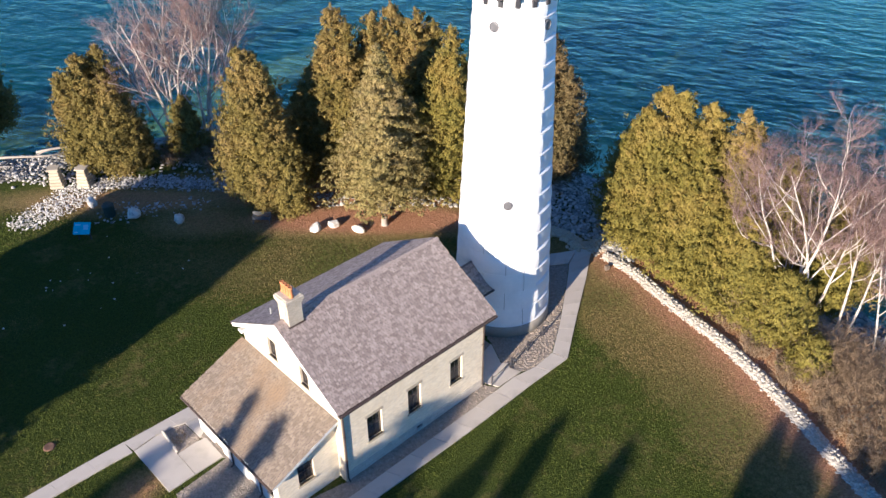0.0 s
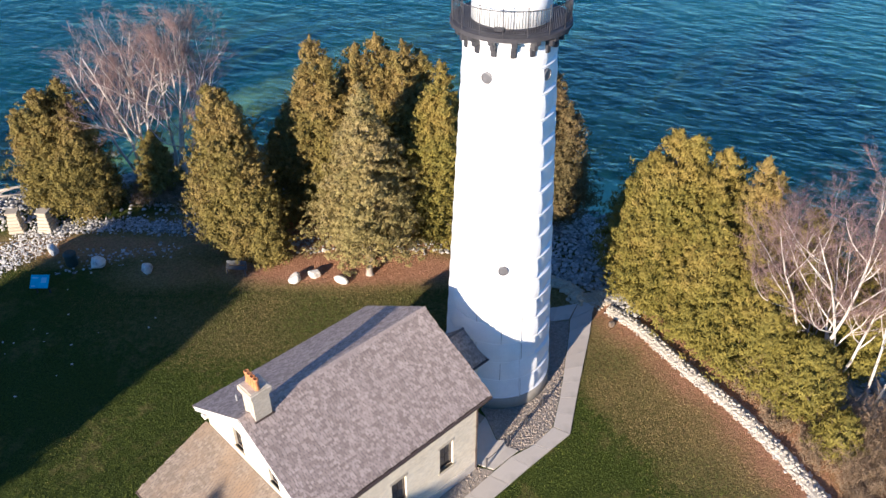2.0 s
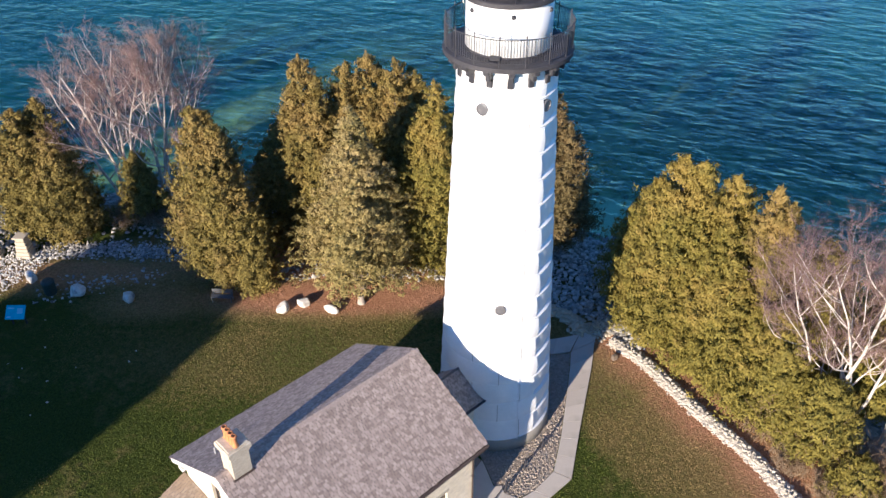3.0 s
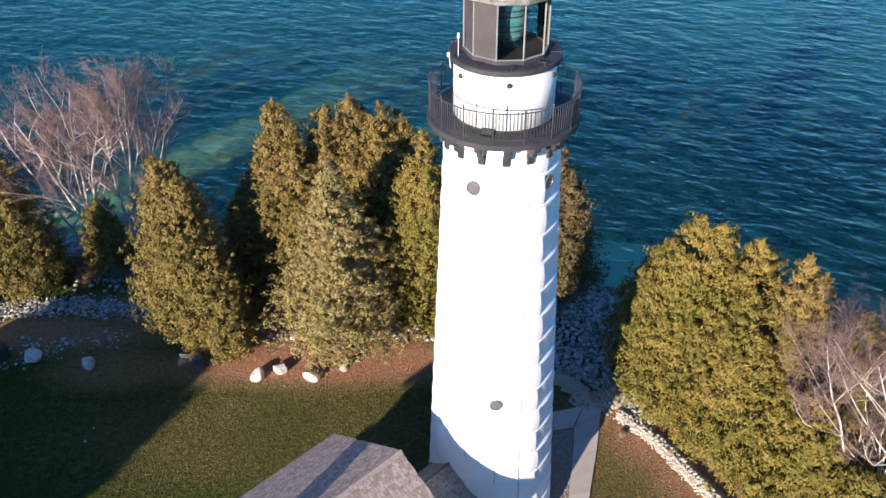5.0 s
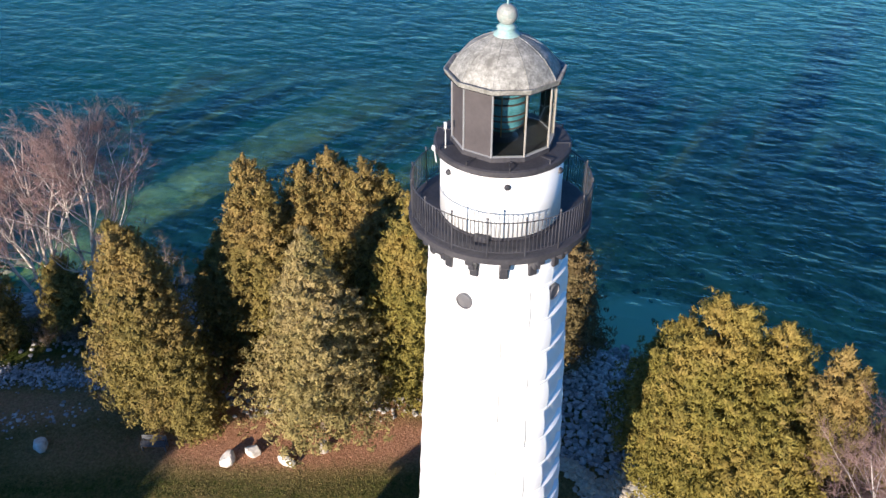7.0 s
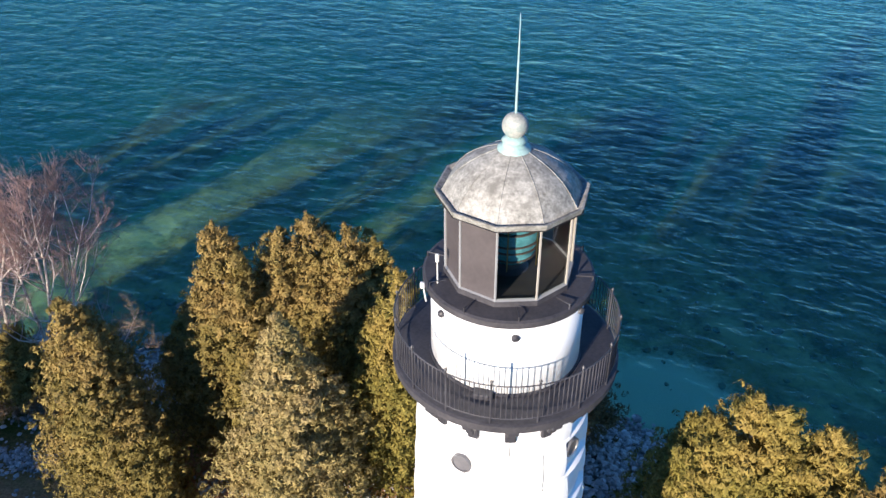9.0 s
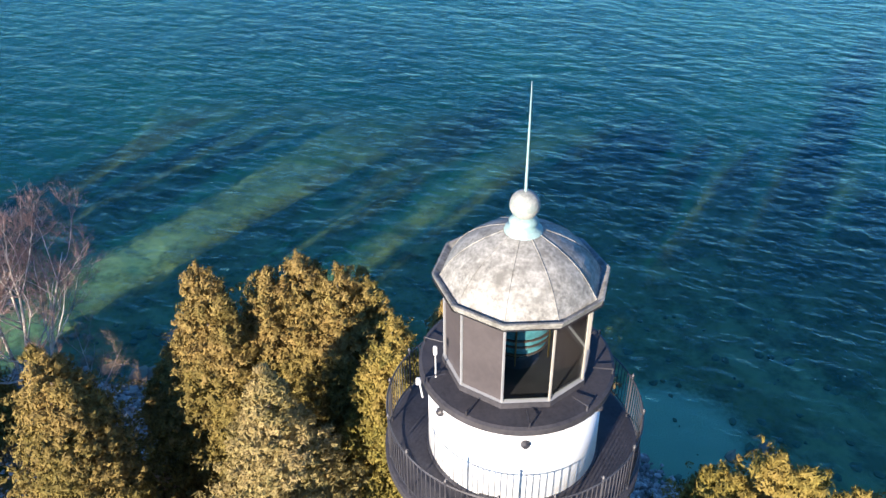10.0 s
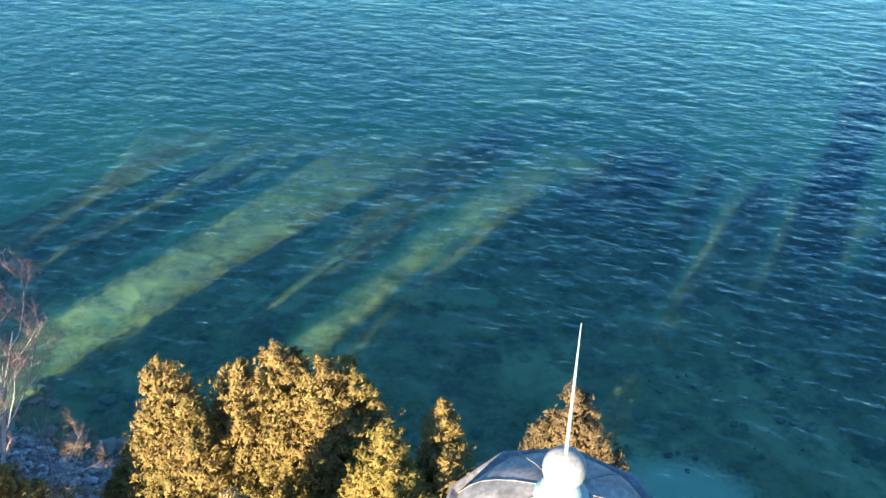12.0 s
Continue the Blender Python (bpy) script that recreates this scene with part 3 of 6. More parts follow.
    for k in range(10):
        a = radians(-89 + 36 * k)
        p = Shape().tube([(1.86 * math.cos(a), 1.86 * math.sin(a), 23.12), (1.88 * math.cos(a), 1.88 * math.sin(a), 23.46)], [0.018, 0.018], 5)
        p.tube([(1.88 * math.cos(a), 1.88 * math.sin(a), 23.44), (1.5 * math.cos(a), 1.5 * math.sin(a), 23.4)], [0.012, 0.012], 5)
        part("stay", p, M_BLACK, t)
    # antennas on the landward side
    ap = Shape().tube([(-1.6, -0.5, 23.3), (-1.6, -0.5, 23.95)], [0.016, 0.012], 6)
    ap.box((-1.64, -0.54, 23.9), (-1.56, -0.46, 24.1), 0.02)
    part("antenna", ap, M_WHITE, t, "small white antenna")
    ap = Shape().tube([(-1.86, -0.7, 23.0), (-1.92, -0.75, 23.5)], [0.018, 0.018], 6).box((-1.98, -0.8, 23.4), (-1.88, -0.7, 23.54), 0.02)
    part("antenna", ap, M_WHITE, t)
    # ten-sided lantern
    first = radians(-107.3)
    corner = [(math.cos(first + radians(36 * k)), math.sin(first + radians(36 * k))) for k in range(10)]
    lan = part("lantern", Shape().lathe([(1.3, 23.3), (1.46, 23.33), (1.46, 23.46), (1.3, 23.46)], 10, a0=first, a1=first + 2 * math.pi, close=False), M_DECK, t, "ten-sided glazed lantern with dark blind panels")
    for k in range(10):
        (ax, ay), (bx, by) = corner[k], corner[(k + 1) % 10]
        part("glazing_bar", Shape().tube([(ax * 1.41, ay * 1.41, 23.44), (ax * 1.41, ay * 1.41, 25.3)], [0.024, 0.024], 4), M_FRAMEW if k in (1, 2, 3) else M_SEAM, lan)
        blind = k in (7, 8, 9)
        q = 1.39
        s = Shape().add([(ax * q, ay * q, 23.46), (bx * q, by * q, 23.46), (bx * q, by * q, 25.28), (ax * q, ay * q, 25.28)], [(0, 1, 2, 3)])
        if blind:
            s.add([(ax * 1.36, ay * 1.36, 23.46), (bx * 1.36, by * 1.36, 23.46), (bx * 1.36, by * 1.36, 25.28), (ax * 1.36, ay * 1.36, 25.28)], [(3, 2, 1, 0)])
            part("blind_panel", s, M_PANEL, lan, "dark grey blind panel")
        else:
            g = part("glass_pane", s, M_GLASS, lan, "clear lantern glass")
            g.visible_shadow = False
    part("lantern_floor", Shape().lathe([(0.0, 23.42), (1.38, 23.42)], 10, a0=first, a1=first + 2 * math.pi, close=False), M_DARK, lan)
    part("sill", Shape().lathe([(1.36, 23.4), (1.45, 23.42), (1.45, 23.46), (1.36, 23.48)], 10, a0=first, a1=first + 2 * math.pi, close=False), M_SEAM, lan)
    lens = part("lens", Shape().lathe([(0.3, 23.7), (0.5, 23.76), (0.58, 23.92), (0.55, 23.97), (0.64, 24.06), (0.61, 24.12), (0.67, 24.21), (0.64, 24.28), (0.68, 24.38), (0.68, 24.55),
                (0.64, 24.62), (0.67, 24.7), (0.61, 24.78), (0.64, 24.86), (0.55, 24.94), (0.57, 25.0), (0.4, 25.15), (0.1, 25.2)], 24), M_LENS, t, "blue-green ribbed glass lens", True)
    for k in range(6):
        a = radians(60 * k + 20)
        part("lens_bar", Shape().tube([(0.7 * math.cos(a), 0.7 * math.sin(a), 23.72), (0.7 * math.cos(a), 0.7 * math.sin(a), 25.1)], [0.016, 0.016], 4), M_BRASS, lens)
    for z, rr in ((23.9, 0.6), (24.14, 0.66), (24.31, 0.69), (24.62, 0.7), (24.8, 0.66), (25.0, 0.58)):
        part("lens_ring", Shape().lathe([(rr - 0.02, z - 0.014), (rr + 0.012, z - 0.014), (rr + 0.012, z + 0.014), (rr - 0.02, z + 0.014)], 24), M_GUTTER, lens)
    part("pedestal", Shape().lathe([(0.45, 23.42), (0.3, 23.5), (0.28, 23.74), (0.5, 23.76)], 20), M_BLACK, lens)
    # domed roof in ten gores, with a turned-up brim
    prof = [(1.59, 25.3), (1.64, 25.44), (1.6, 25.44), (1.5, 25.38), (1.43, 25.49), (1.31, 25.67), (1.13, 25.87), (0.91, 26.04), (0.67, 26.18), (0.44, 26.28), (0.33, 26.33), (0.26, 26.36)]
    roof = None
    for k in range(10):
        s = Shape()
        (ax, ay), (bx, by) = corner[k], corner[(k + 1) % 10]
        vs, a0, wide = [], first + radians(36 * k), 7
        for i, (r, z) in enumerate(prof):
            full = min(max(i - 3, 0) / 3, 1)
            for q in range(wide):
                turn = radians(36 * q / (wide - 1))
                chord = math.cos(radians(18)) / math.cos(turn - radians(18))
                rr = r * (chord + (1 - chord) * full * 0.85)
                vs.append((rr * math.cos(a0 + turn), rr * math.sin(a0 + turn), z))
        s.add(vs, [(wide * i + q, wide * i + q + 1, wide * i + wide + q + 1, wide * i + wide + q) for i in range(len(prof) - 1) for q in range(wide - 1)])
        if roof is None:
            under = Shape().lathe([(1.63, 25.3), (1.38, 25.27), (0.3, 25.6)], 10, a0=first, a1=first + 2 * math.pi, close=False)
            roof = part("dome_roof", under, M_BLACK, t, "weathered grey domed lantern roof")
        part("roof_panel", s, M_DOME, roof)
        rib = Shape().tube([(ax * (r + 0.004), ay * (r + 0.004), z + 0.006) for r, z in prof[3:]], [0.007] * (len(prof) - 3), 5)
        part("rib", rib, M_DOME, roof)
    fin = part("finial", Shape().lathe([(0.36, 26.26), (0.34, 26.36), (0.25, 26.4), (0.23, 26.5), (0.27, 26.52), (0.2, 26.58), (0.12, 26.64)], 28), M_COPPER, t, "pale green ventilator neck", True)
    part("ball", Shape().lathe([(0.27 * math.sin(radians(a)), 26.84 - 0.27 * math.cos(radians(a))) for a in range(30, 181, 10)], 28), M_BALL, fin, "weathered pale grey ball", True)
    part("lightning_rod", Shape().tube([(0, 0, 27.05), (0, 0, 28.2), (0, 0, 29.1)], [0.026, 0.017, 0.005], 6), M_COPPER, fin, "thin pale green rod")
    # lead down the shaft
    pts = [(tower_radius(z) * math.cos(radians(-70)) * 1.03, tower_radius(z) * math.sin(radians(-70)) * 1.03, z) for z in np.linspace(0.8, 5.4, 8)]
    part("conduit", Shape().tube(pts, [0.02] * 8, 4), M_STEEL, t)
    return t


lighthouse()

# ---- keeper's house; its own plan: u along the ridge, v across ----
HOUSE = pose(-8.47, -14.30, 0, 0, 0, 43.386)


def holed_wall(a0, a1, z0, z1, holes, depth):
    """A wall in the plane of a and z, depth thick, with rectangular holes (a0, a1, z0, z1)."""
    s = Shape()
    ca = sorted({a0, a1, *[h[0] for h in holes], *[h[1] for h in holes]})
    cz = sorted({z0, z1, *[h[2] for h in holes], *[h[3] for h in holes]})
    for i in range(len(ca) - 1):
        for j in range(len(cz) - 1):
            mid_a, mid_z = (ca[i] + ca[i + 1]) / 2, (cz[j] + cz[j + 1]) / 2
            if not any(q[0] < mid_a < q[1] and q[2] < mid_z < q[3] for q in holes):
                s.box((ca[i], 0, cz[j]), (ca[i + 1], depth, cz[j + 1]))
    return s.weld()


def sash_window(parent, m, a0, a1, z0, z1, label="dark sash window with pale stone sill", frame_mat=M_GUTTER, sill=True):
    w = part("window", Shape().box((a0, 0.12, z0), (a0 + 0.05, 0.2, z1), 0.008).box((a1 - 0.05, 0.12, z0), (a1, 0.2, z1), 0.008).box((a0 + 0.05, 0.12, z1 - 0.05), (a1 - 0.05, 0.2, z1), 0.008)
             .box((a0 + 0.05, 0.12, z0), (a1 - 0.05, 0.2, z0 + 0.06), 0.008), frame_mat, parent, label, m=m)
    mid, zm = (a0 + a1) / 2, (z0 + z1) / 2
    part("glazing_bar", Shape().box((a0 + 0.05, 0.135, zm - 0.025), (a1 - 0.05, 0.185, zm + 0.025), 0.006).box((mid - 0.012, 0.14, z0 + 0.06), (mid + 0.012, 0.175, zm - 0.025)).box((mid - 0.012, 0.14, zm + 0.025), (mid + 0.012, 0.175, z1 - 0.05)), M_GUTTER, w)
    for za, zb in ((z0 + 0.06, zm - 0.025), (zm + 0.025, z1 - 0.05)):
        part("pane", Shape().box((a0 + 0.05, 0.15, za), (a1 - 0.05, 0.165, zb)), M_PANE, w)
    if sill:
        part("sill", Shape().box((a0 - 0.08, -0.06, z0 - 0.1), (a1 + 0.08, 0.12, z0), 0.012), M_PILLAR, w)
    return w


def shingle_slope(name, parent, start, along, up, length, rise, material, label, seed, width=0.19, expose=0.135):
    """Overlapping shingles on a slope: joined, each its own tilted board."""
    rng = np.random.RandomState(seed)
    along, up = Vector(along).normalized(), Vector(up).normalized()
    out = along.cross(up).normalized()
    turned = out.z > 0
    if not turned:
        out = -out
    start = Vector(start)
    verts, faces, n = [], [], 0
    rows = int(rise / expose)
    for r in range(rows + 1):
        a = -rng.uniform(0, width)
        while a < length:
            w = width * rng.uniform(0.6, 1.25)
            s0, s1 = max(a, 0), min(a + w - 0.022, length)
            a += w
            if s1 - s0 < 0.03:
                continue
            u0, u1 = r * expose - rng.uniform(0, 0.04), min(r * expose + expose * 1.15, rise)
            lift = rng.uniform(0.026, 0.031)
            base = [start + along * s0 + up * u0, start + along * s1 + up * u0, start + along * s1 + up * u1, start + along * s0 + up * u1]
            top = [base[0] + out * lift, base[1] + out * lift, base[2] + out * 0.012, base[3] + out * 0.012]
            verts += base[:2] + top
            faces += [(n + 2, n + 3, n + 4, n + 5), (n, n + 1, n + 3, n + 2)] if turned else [(n + 5, n + 4, n + 3, n + 2), (n + 2, n + 3, n + 1, n)]
            n += 6
    me = raw_mesh(name, [tuple(p) for p in verts], faces, material, True)
    ob = new(name, me)
    ob.parent = parent
    return tagged(ob, label, kind="stuff")


def keepers_house():
    h = thing("keepers_house", HOUSE, "cream brick keeper's house with grey shingle gable roof", "house")
    eave, ridge, vr = 5.3, 8.0, 4.54
    holes = [(1.83, 2.77, 1.76, 3.42), (4.5, 5.38, 1.76, 3.42), (7.5, 8.38, 1.76, 3.42)]
    vent = (5.0, 5.42, 0.2, 0.48)
    m_se = pose(0, 0.42, 0)
    wall = part("wall", holed_wall(0.3, 10.05, 0.62, eave - 0.02, holes, 0.35), M_BRICK, h, "cream brick long wall", m=m_se)
    part("foundation", holed_wall(0.28, 10.07, -0.1, 0.62, [vent], 0.4), M_STONEBASE, h, "pale stone foundation", m=pose(0, 0.39, 0))
    part("basement_vent", Shape().box((vent[0], 0.1, vent[2]), (vent[1], 0.14, vent[3])), M_DARK, h, m=pose(0, 0.39, 0))
    for a0, a1, z0, z1 in holes:
        sash_window(h, m_se, a0, a1, z0, z1)
        part("lintel", Shape().box((a0 - 0.1, -0.02, z1), (a1 + 0.1, 0.1, z1 + 0.18), 0.01), M_PILLAR, h, m=m_se)
    part("wall", holed_wall(0.3, 10.05, -0.1, eave - 0.02, [], 0.35), M_BRICK, h, m=pose(0, 8.32, 0))
    # gable walls with their triangles
    gw = [(5.55, 6.25, 4.78, 5.98), (2.85, 3.5, 4.7, 5.9)]
    for u, hs in ((0.3, gw), (9.7, [])):
        lo, hi = 0.77, 8.32
        zt = lambda v: eave - 0.1 + (ridge - eave - 0.1) * (1 - abs(v - vr) / vr)
        mm = pose(u, 0, 0) @ Matrix(((0, 1, 0, 0), (1, 0, 0, 0), (0, 0, 1, 0), (0, 0, 0, 1)))
        s = Shape()
        # upper part in strips that follow the slope
        cuts = sorted({lo, hi, vr, *[x for g in hs for x in g[:2]], *np.linspace(lo, hi, 9).round(3).tolist()})
        for a, b in zip(cuts[:-1], cuts[1:]):
            mid = (a + b) / 2
            hole = [g for g in hs if g[0] < mid < g[1]]
            za, zb = zt(a), zt(b)
            def strip(z0a, z0b, z1a, z1b):
                s.add([(a, 0, z0a), (b, 0, z0b), (b, 0.35, z0b), (a, 0.35, z0a), (a, 0, z1a), (b, 0, z1b), (b, 0.35, z1b), (a, 0.35, z1a)],
                      [(0, 3, 2, 1), (4, 5, 6, 7), (0, 1, 5, 4), (1, 2, 6, 5), (2, 3, 7, 6), (3, 0, 4, 7)])
            if hole:
                strip(-0.1, -0.1, hole[0][2], hole[0][2])
                if min(za, zb) > hole[0][3]:
                    strip(hole[0][3], hole[0][3], za, zb)
            else:
                strip(-0.1, -0.1, za, zb)
        part("gable_wall", s.weld(), M_BRICK, h, "cream brick gable wall", m=mm)
        for g in hs:
            sash_window(h, mm, *g, sill=True)
    # roof boards, shingles, ridge
    run = math.hypot(vr, ridge - 5.4)
    for v0, sgn in ((0.0, 1), (9.1, -1)):
        up = Vector((0, sgn * vr, ridge - 5.4)).normalized()
        nrm = Vector((0, -up.z * sgn, abs(up.y)))
        p = [Vector((u, v0, 5.4)) + up * k - nrm * d for u in (-0.08, 10.42) for k in (0, run + 0.01) for d in (0.02, 0.16)]
        part("roof_slope", Shape().add(p, [(0, 2, 6, 4), (1, 5, 7, 3), (0, 4, 5, 1), (2, 3, 7, 6), (0, 1, 3, 2), (4, 6, 7, 5)]), M_ROOF, h, "roof boarding under the shingles")
        shingle_slope("shingles", h, (-0.12, v0 - sgn * 0.05, 5.385), (1, 0, 0), up, 10.58, run + 0.05, M_SHINGLE, "weathered grey-brown wood shingles", 11 + sgn)
        for u in (-0.1, 10.38):
            q = [Vector((u + du, v0, 5.4)) + up * k - nrm * d for du in (0, 0.05) for k in (0.0, run) for d in (0.025, 0.24)]
            part("bargeboard", Shape().add(q, [(0, 2, 3, 1), (4, 5, 7, 6), (0, 4, 6, 2), (1, 3, 7, 5), (0, 1, 5, 4), (2, 6, 7, 3)]), M_WHITE, h, "white bargeboard")
    for i in range(36):
        u = -0.1 + i * 0.295
        s = Shape().add([(0, -0.13, -0.055), (0, 0, 0.045), (0, 0.13, -0.055), (0.275, -0.13, -0.085), (0.275, 0, 0.015), (0.275, 0.13, -0.085)], [(0, 3, 4, 1), (1, 4, 5, 2), (0, 1, 2), (3, 5, 4)])
        part("ridge_tile", s, M_SHINGLE, h, m=pose(u, vr, ridge + 0.03))
    g = Shape().box((-0.1, -0.2, 5.22), (10.42, -0.065, 5.35), 0.025)
    part("gutter", g, M_GUTTER, h, "brown eaves gutter")
    part("fascia", Shape().box((-0.05, -0.018, 5.16), (10.38, 0.03, 5.36)).box((-0.05, 0.03, 5.16), (10.38, 0.42, 5.19)), M_GUTTER, h)
    part("gutter", Shape().box((-0.1, 9.12, 5.22), (10.42, 9.23, 5.34), 0.025), M_GUTTER, h)
    for u in (0.38, 9.95):
        s = Shape().tube([(u, -0.13, 5.23), (u, 0.1, 5.0), (u, 0.35, 4.8), (u, 0.36, 0.25), (u, 0.2, 0.12)], [0.045] * 5, 8)
        for z in (1.5, 3.2):
            s.box((u - 0.06, 0.3, z), (u + 0.06, 0.42, z + 0.04))
        part("downpipe", s, M_GUTTER, h, "brown downpipe")
    for v in (0.5, 8.6):
        part("cornice_return", Shape().box((-0.02, v - 0.3, 5.02), (0.3, v + 0.05, 5.2), 0.02), M_WHITE, h)
    # chimney at the west end of the ridge
    cu, cv = 0.86, 4.5
    ch = part("chimney", Shape().box((cu - 0.4, cv - 0.4, 6.9), (cu + 0.4, cv + 0.4, 8.95)), M_CHIM, h, "pale brick chimney with orange clay pots")
    part("collar", Shape().box((cu - 0.46, cv - 0.46, 8.95), (cu + 0.46, cv + 0.46, 9.1), 0.02).box((cu - 0.52, cv - 0.52, 9.1), (cu + 0.52, cv + 0.52, 9.36), 0.03).box((cu - 0.45, cv - 0.45, 9.36), (cu + 0.45, cv + 0.45, 9.42), 0.02), M_CHIM, ch)
    part("recess", Shape().box((cu - 0.415, cv - 0.2, 8.1), (cu - 0.39, cv + 0.2, 8.85), 0.01), M_PILLAR, ch)
    part("flashing", Shape().box((cu - 0.46, cv - 0.47, 7.68), (cu + 0.46, cv - 0.38, 7.8)).box((cu + 0.38, cv - 0.47, 7.7), (cu + 0.47, cv + 0.47, 7.82)), M_GUTTER, ch)
    for i in range(4):
        part("chimney_pot", Shape().lathe([(0.12, 9.4), (0.13, 9.44), (0.095, 9.55), (0.085, 9.86), (0.12, 9.9), (0.12, 9.97), (0.08, 10.0), (0.06, 9.9)], 14, (cu - 0.05, cv - 0.33 + 0.22 * i)), M_POT, ch, "orange clay pot", True)
    part("vent_pipe", Shape().tube([(0.95, 6.6, 6.6), (0.95, 6.6, 7.25)], [0.05, 0.05], 8), M_SEAM, h)
    return h


house = keepers_house()


def lean_to(h):
    """Single-slope wing on the west gable."""
    w = part("lean_to", holed_wall(-3.2, 0.3, -0.1, 2.6, [(-2.05, -1.15, 1.2, 2.52)], 0.3).shift(0, 0.95, 0), M_BRICK, h, "low wing with brown shingle roof")
    s = Shape().add([(-3.2, 0.95, 2.6), (0.3, 0.95, 2.6), (0.3, 0.95, 4.2), (-3.2, 1.25, 2.6), (0.3, 1.25, 2.6), (0.3, 1.25, 4.2)], [(0, 1, 2), (3, 5, 4), (0, 2, 5, 3), (0, 3, 4, 1), (1, 4, 5, 2)])
    part("wall", s, M_BRICK, w)
    s = Shape().add([(-3.2, 8.3, -0.1), (0.3, 8.3, -0.1), (0.3, 8.3, 4.12), (-3.2, 8.3, 2.6), (-3.2, 8.6, -0.1), (0.3, 8.6, -0.1), (0.3, 8.6, 4.12), (-3.2, 8.6, 2.6)],
                    [(0, 1, 2, 3), (4, 7, 6, 5), (0, 3, 7, 4), (3, 2, 6, 7), (1, 5, 6, 2)])
    part("wall", s, M_WHITE, w)
    sash_window(w, pose(0, 0.95, 0), -2.05, -1.15, 1.2, 2.52)
    mm = pose(-3.2, 0, 0) @ Matrix(((0, 1, 0, 0), (1, 0, 0, 0), (0, 0, 1, 0), (0, 0, 0, 1)))
    doors = [(3.0, 3.9, 0.0, 2.05), (6.3, 7.2, 0.0, 2.05)]
    low = (1.5, 1.95, 0.95, 1.5)
    part("wall", holed_wall(1.25, 8.3, -0.1, 2.6, doors + [low], 0.3), M_WHITE, w, "white painted front wall", m=mm)
    for a0, a1, z0, z1 in doors:
        d = part("door", Shape().box((a0, 0.1, z0), (a1, 0.15, z1), 0.01), M_WHITE, w, "white panelled door", m=mm)
        part("panel", Shape().box((a0 + 0.12, 0.085, 1.05), (a1 - 0.12, 0.1, 1.9), 0.006), M_PANE, d)
        part("panel", Shape().box((a0 + 0.12, 0.085, 0.15), (a1 - 0.12, 0.1, 0.9), 0.006), M_WHITE, d)
        part("handle", Shape().tube([(a1 - 0.1, 0.1, 1.0), (a1 - 0.1, 0.04, 1.0)], [0.025, 0.03], 8), M_BRASS, d)
    sash_window(w, mm, *low)
    up = Vector((4.1, 0, 1.7)).normalized()
    nrm = Vector((-up.z, 0, up.x))
    run = math.hypot(4.1, 1.7)
    p = [Vector((-3.62, v, 2.64)) + up * k - nrm * d for v in (0.65, 8.9) for k in (0, run - 0.22) for d in (0.02, 0.14)]
    part("roof_slope", Shape().add(p, [(0, 2, 6, 4), (1, 5, 7, 3), (0, 4, 5, 1), (2, 3, 7, 6), (0, 1, 3, 2), (4, 6, 7, 5)]), M_ROOF, w)
    sh = shingle_slope("shingles", w, (-3.66, 0.6, 2.63), (0, 1, 0), up, 8.34, run - 0.17, M_SHINGLE2, "sun-browned wood shingles", 5)
    part("gutter", Shape().box((-3.76, 0.6, 2.48), (-3.65, 8.95, 2.6), 0.025), M_GUTTER, w)
    for v in (2.6, 5.2):
        part("downpipe", Shape().tube([(-3.7, v, 2.5), (-3.55, v, 2.3), (-3.26, v, 2.15), (-3.26, v, 0.15), (-3.45, v, 0.08)], [0.045] * 5, 8), M_GUTTER, w)
    for v in (0.62, 8.88):
        q = [Vector((-3.64, v + dv, 2.64)) + up * k - nrm * d for dv in (0, 0.04) for k in (0.0, run - 0.22) for d in (0.03, 0.2)]
        part("bargeboard", Shape().add(q, [(0, 2, 3, 1), (4, 5, 7, 6), (0, 4, 6, 2), (1, 3, 7, 5), (0, 1, 5, 4), (2, 6, 7, 3)]), M_WHITE, w)
    return w


lean_to(house)


def passage(h):
    """Covered way from the house to the tower."""
    a = part("passage", Shape().box((10.05, 3.5, -0.1), (13.6, 5.55, 3.55)), M_BRICK, h, "covered brick passage to the tower")
    for sgn in (1, -1):
        up = Vector((0, sgn * 1.4, 1.4)).normalized()
        nrm = Vector((0, -up.z * sgn, abs(up.y)))
        v0 = 4.52 - sgn * 1.42
        p = [Vector((u, v0, 3.6)) + up * k - nrm * d for u in (10.06, 14.0) for k in (0, 2.0) for d in (0.0, 0.1)]
        part("roof_slope", Shape().add(p, [(0, 2, 6, 4), (1, 5, 7, 3), (0, 4, 5, 1), (2, 3, 7, 6), (0, 1, 3, 2), (4, 6, 7, 5)]), M_ROOF, a)
        shingle_slope("shingles", a, (10.06, v0, 3.61), (1, 0, 0), up, 3.95, 2.0, M_SHINGLE, "dark weathered shingles", 30 + sgn)
        part("gutter", Shape().box((10.06, v0 - 0.06 - 0.05 * sgn, 3.46), (14.05, v0 + 0.06 - 0.05 * sgn, 3.58), 0.02), M_BLACK, a)
    part("ridge_cap", Shape().tube([(10.06, 4.52, 5.02), (13.6, 4.52, 5.02)], [0.06, 0.06], 6), M_ROOF, a)


passage(house)


# ---- paths ----
PAVED = []


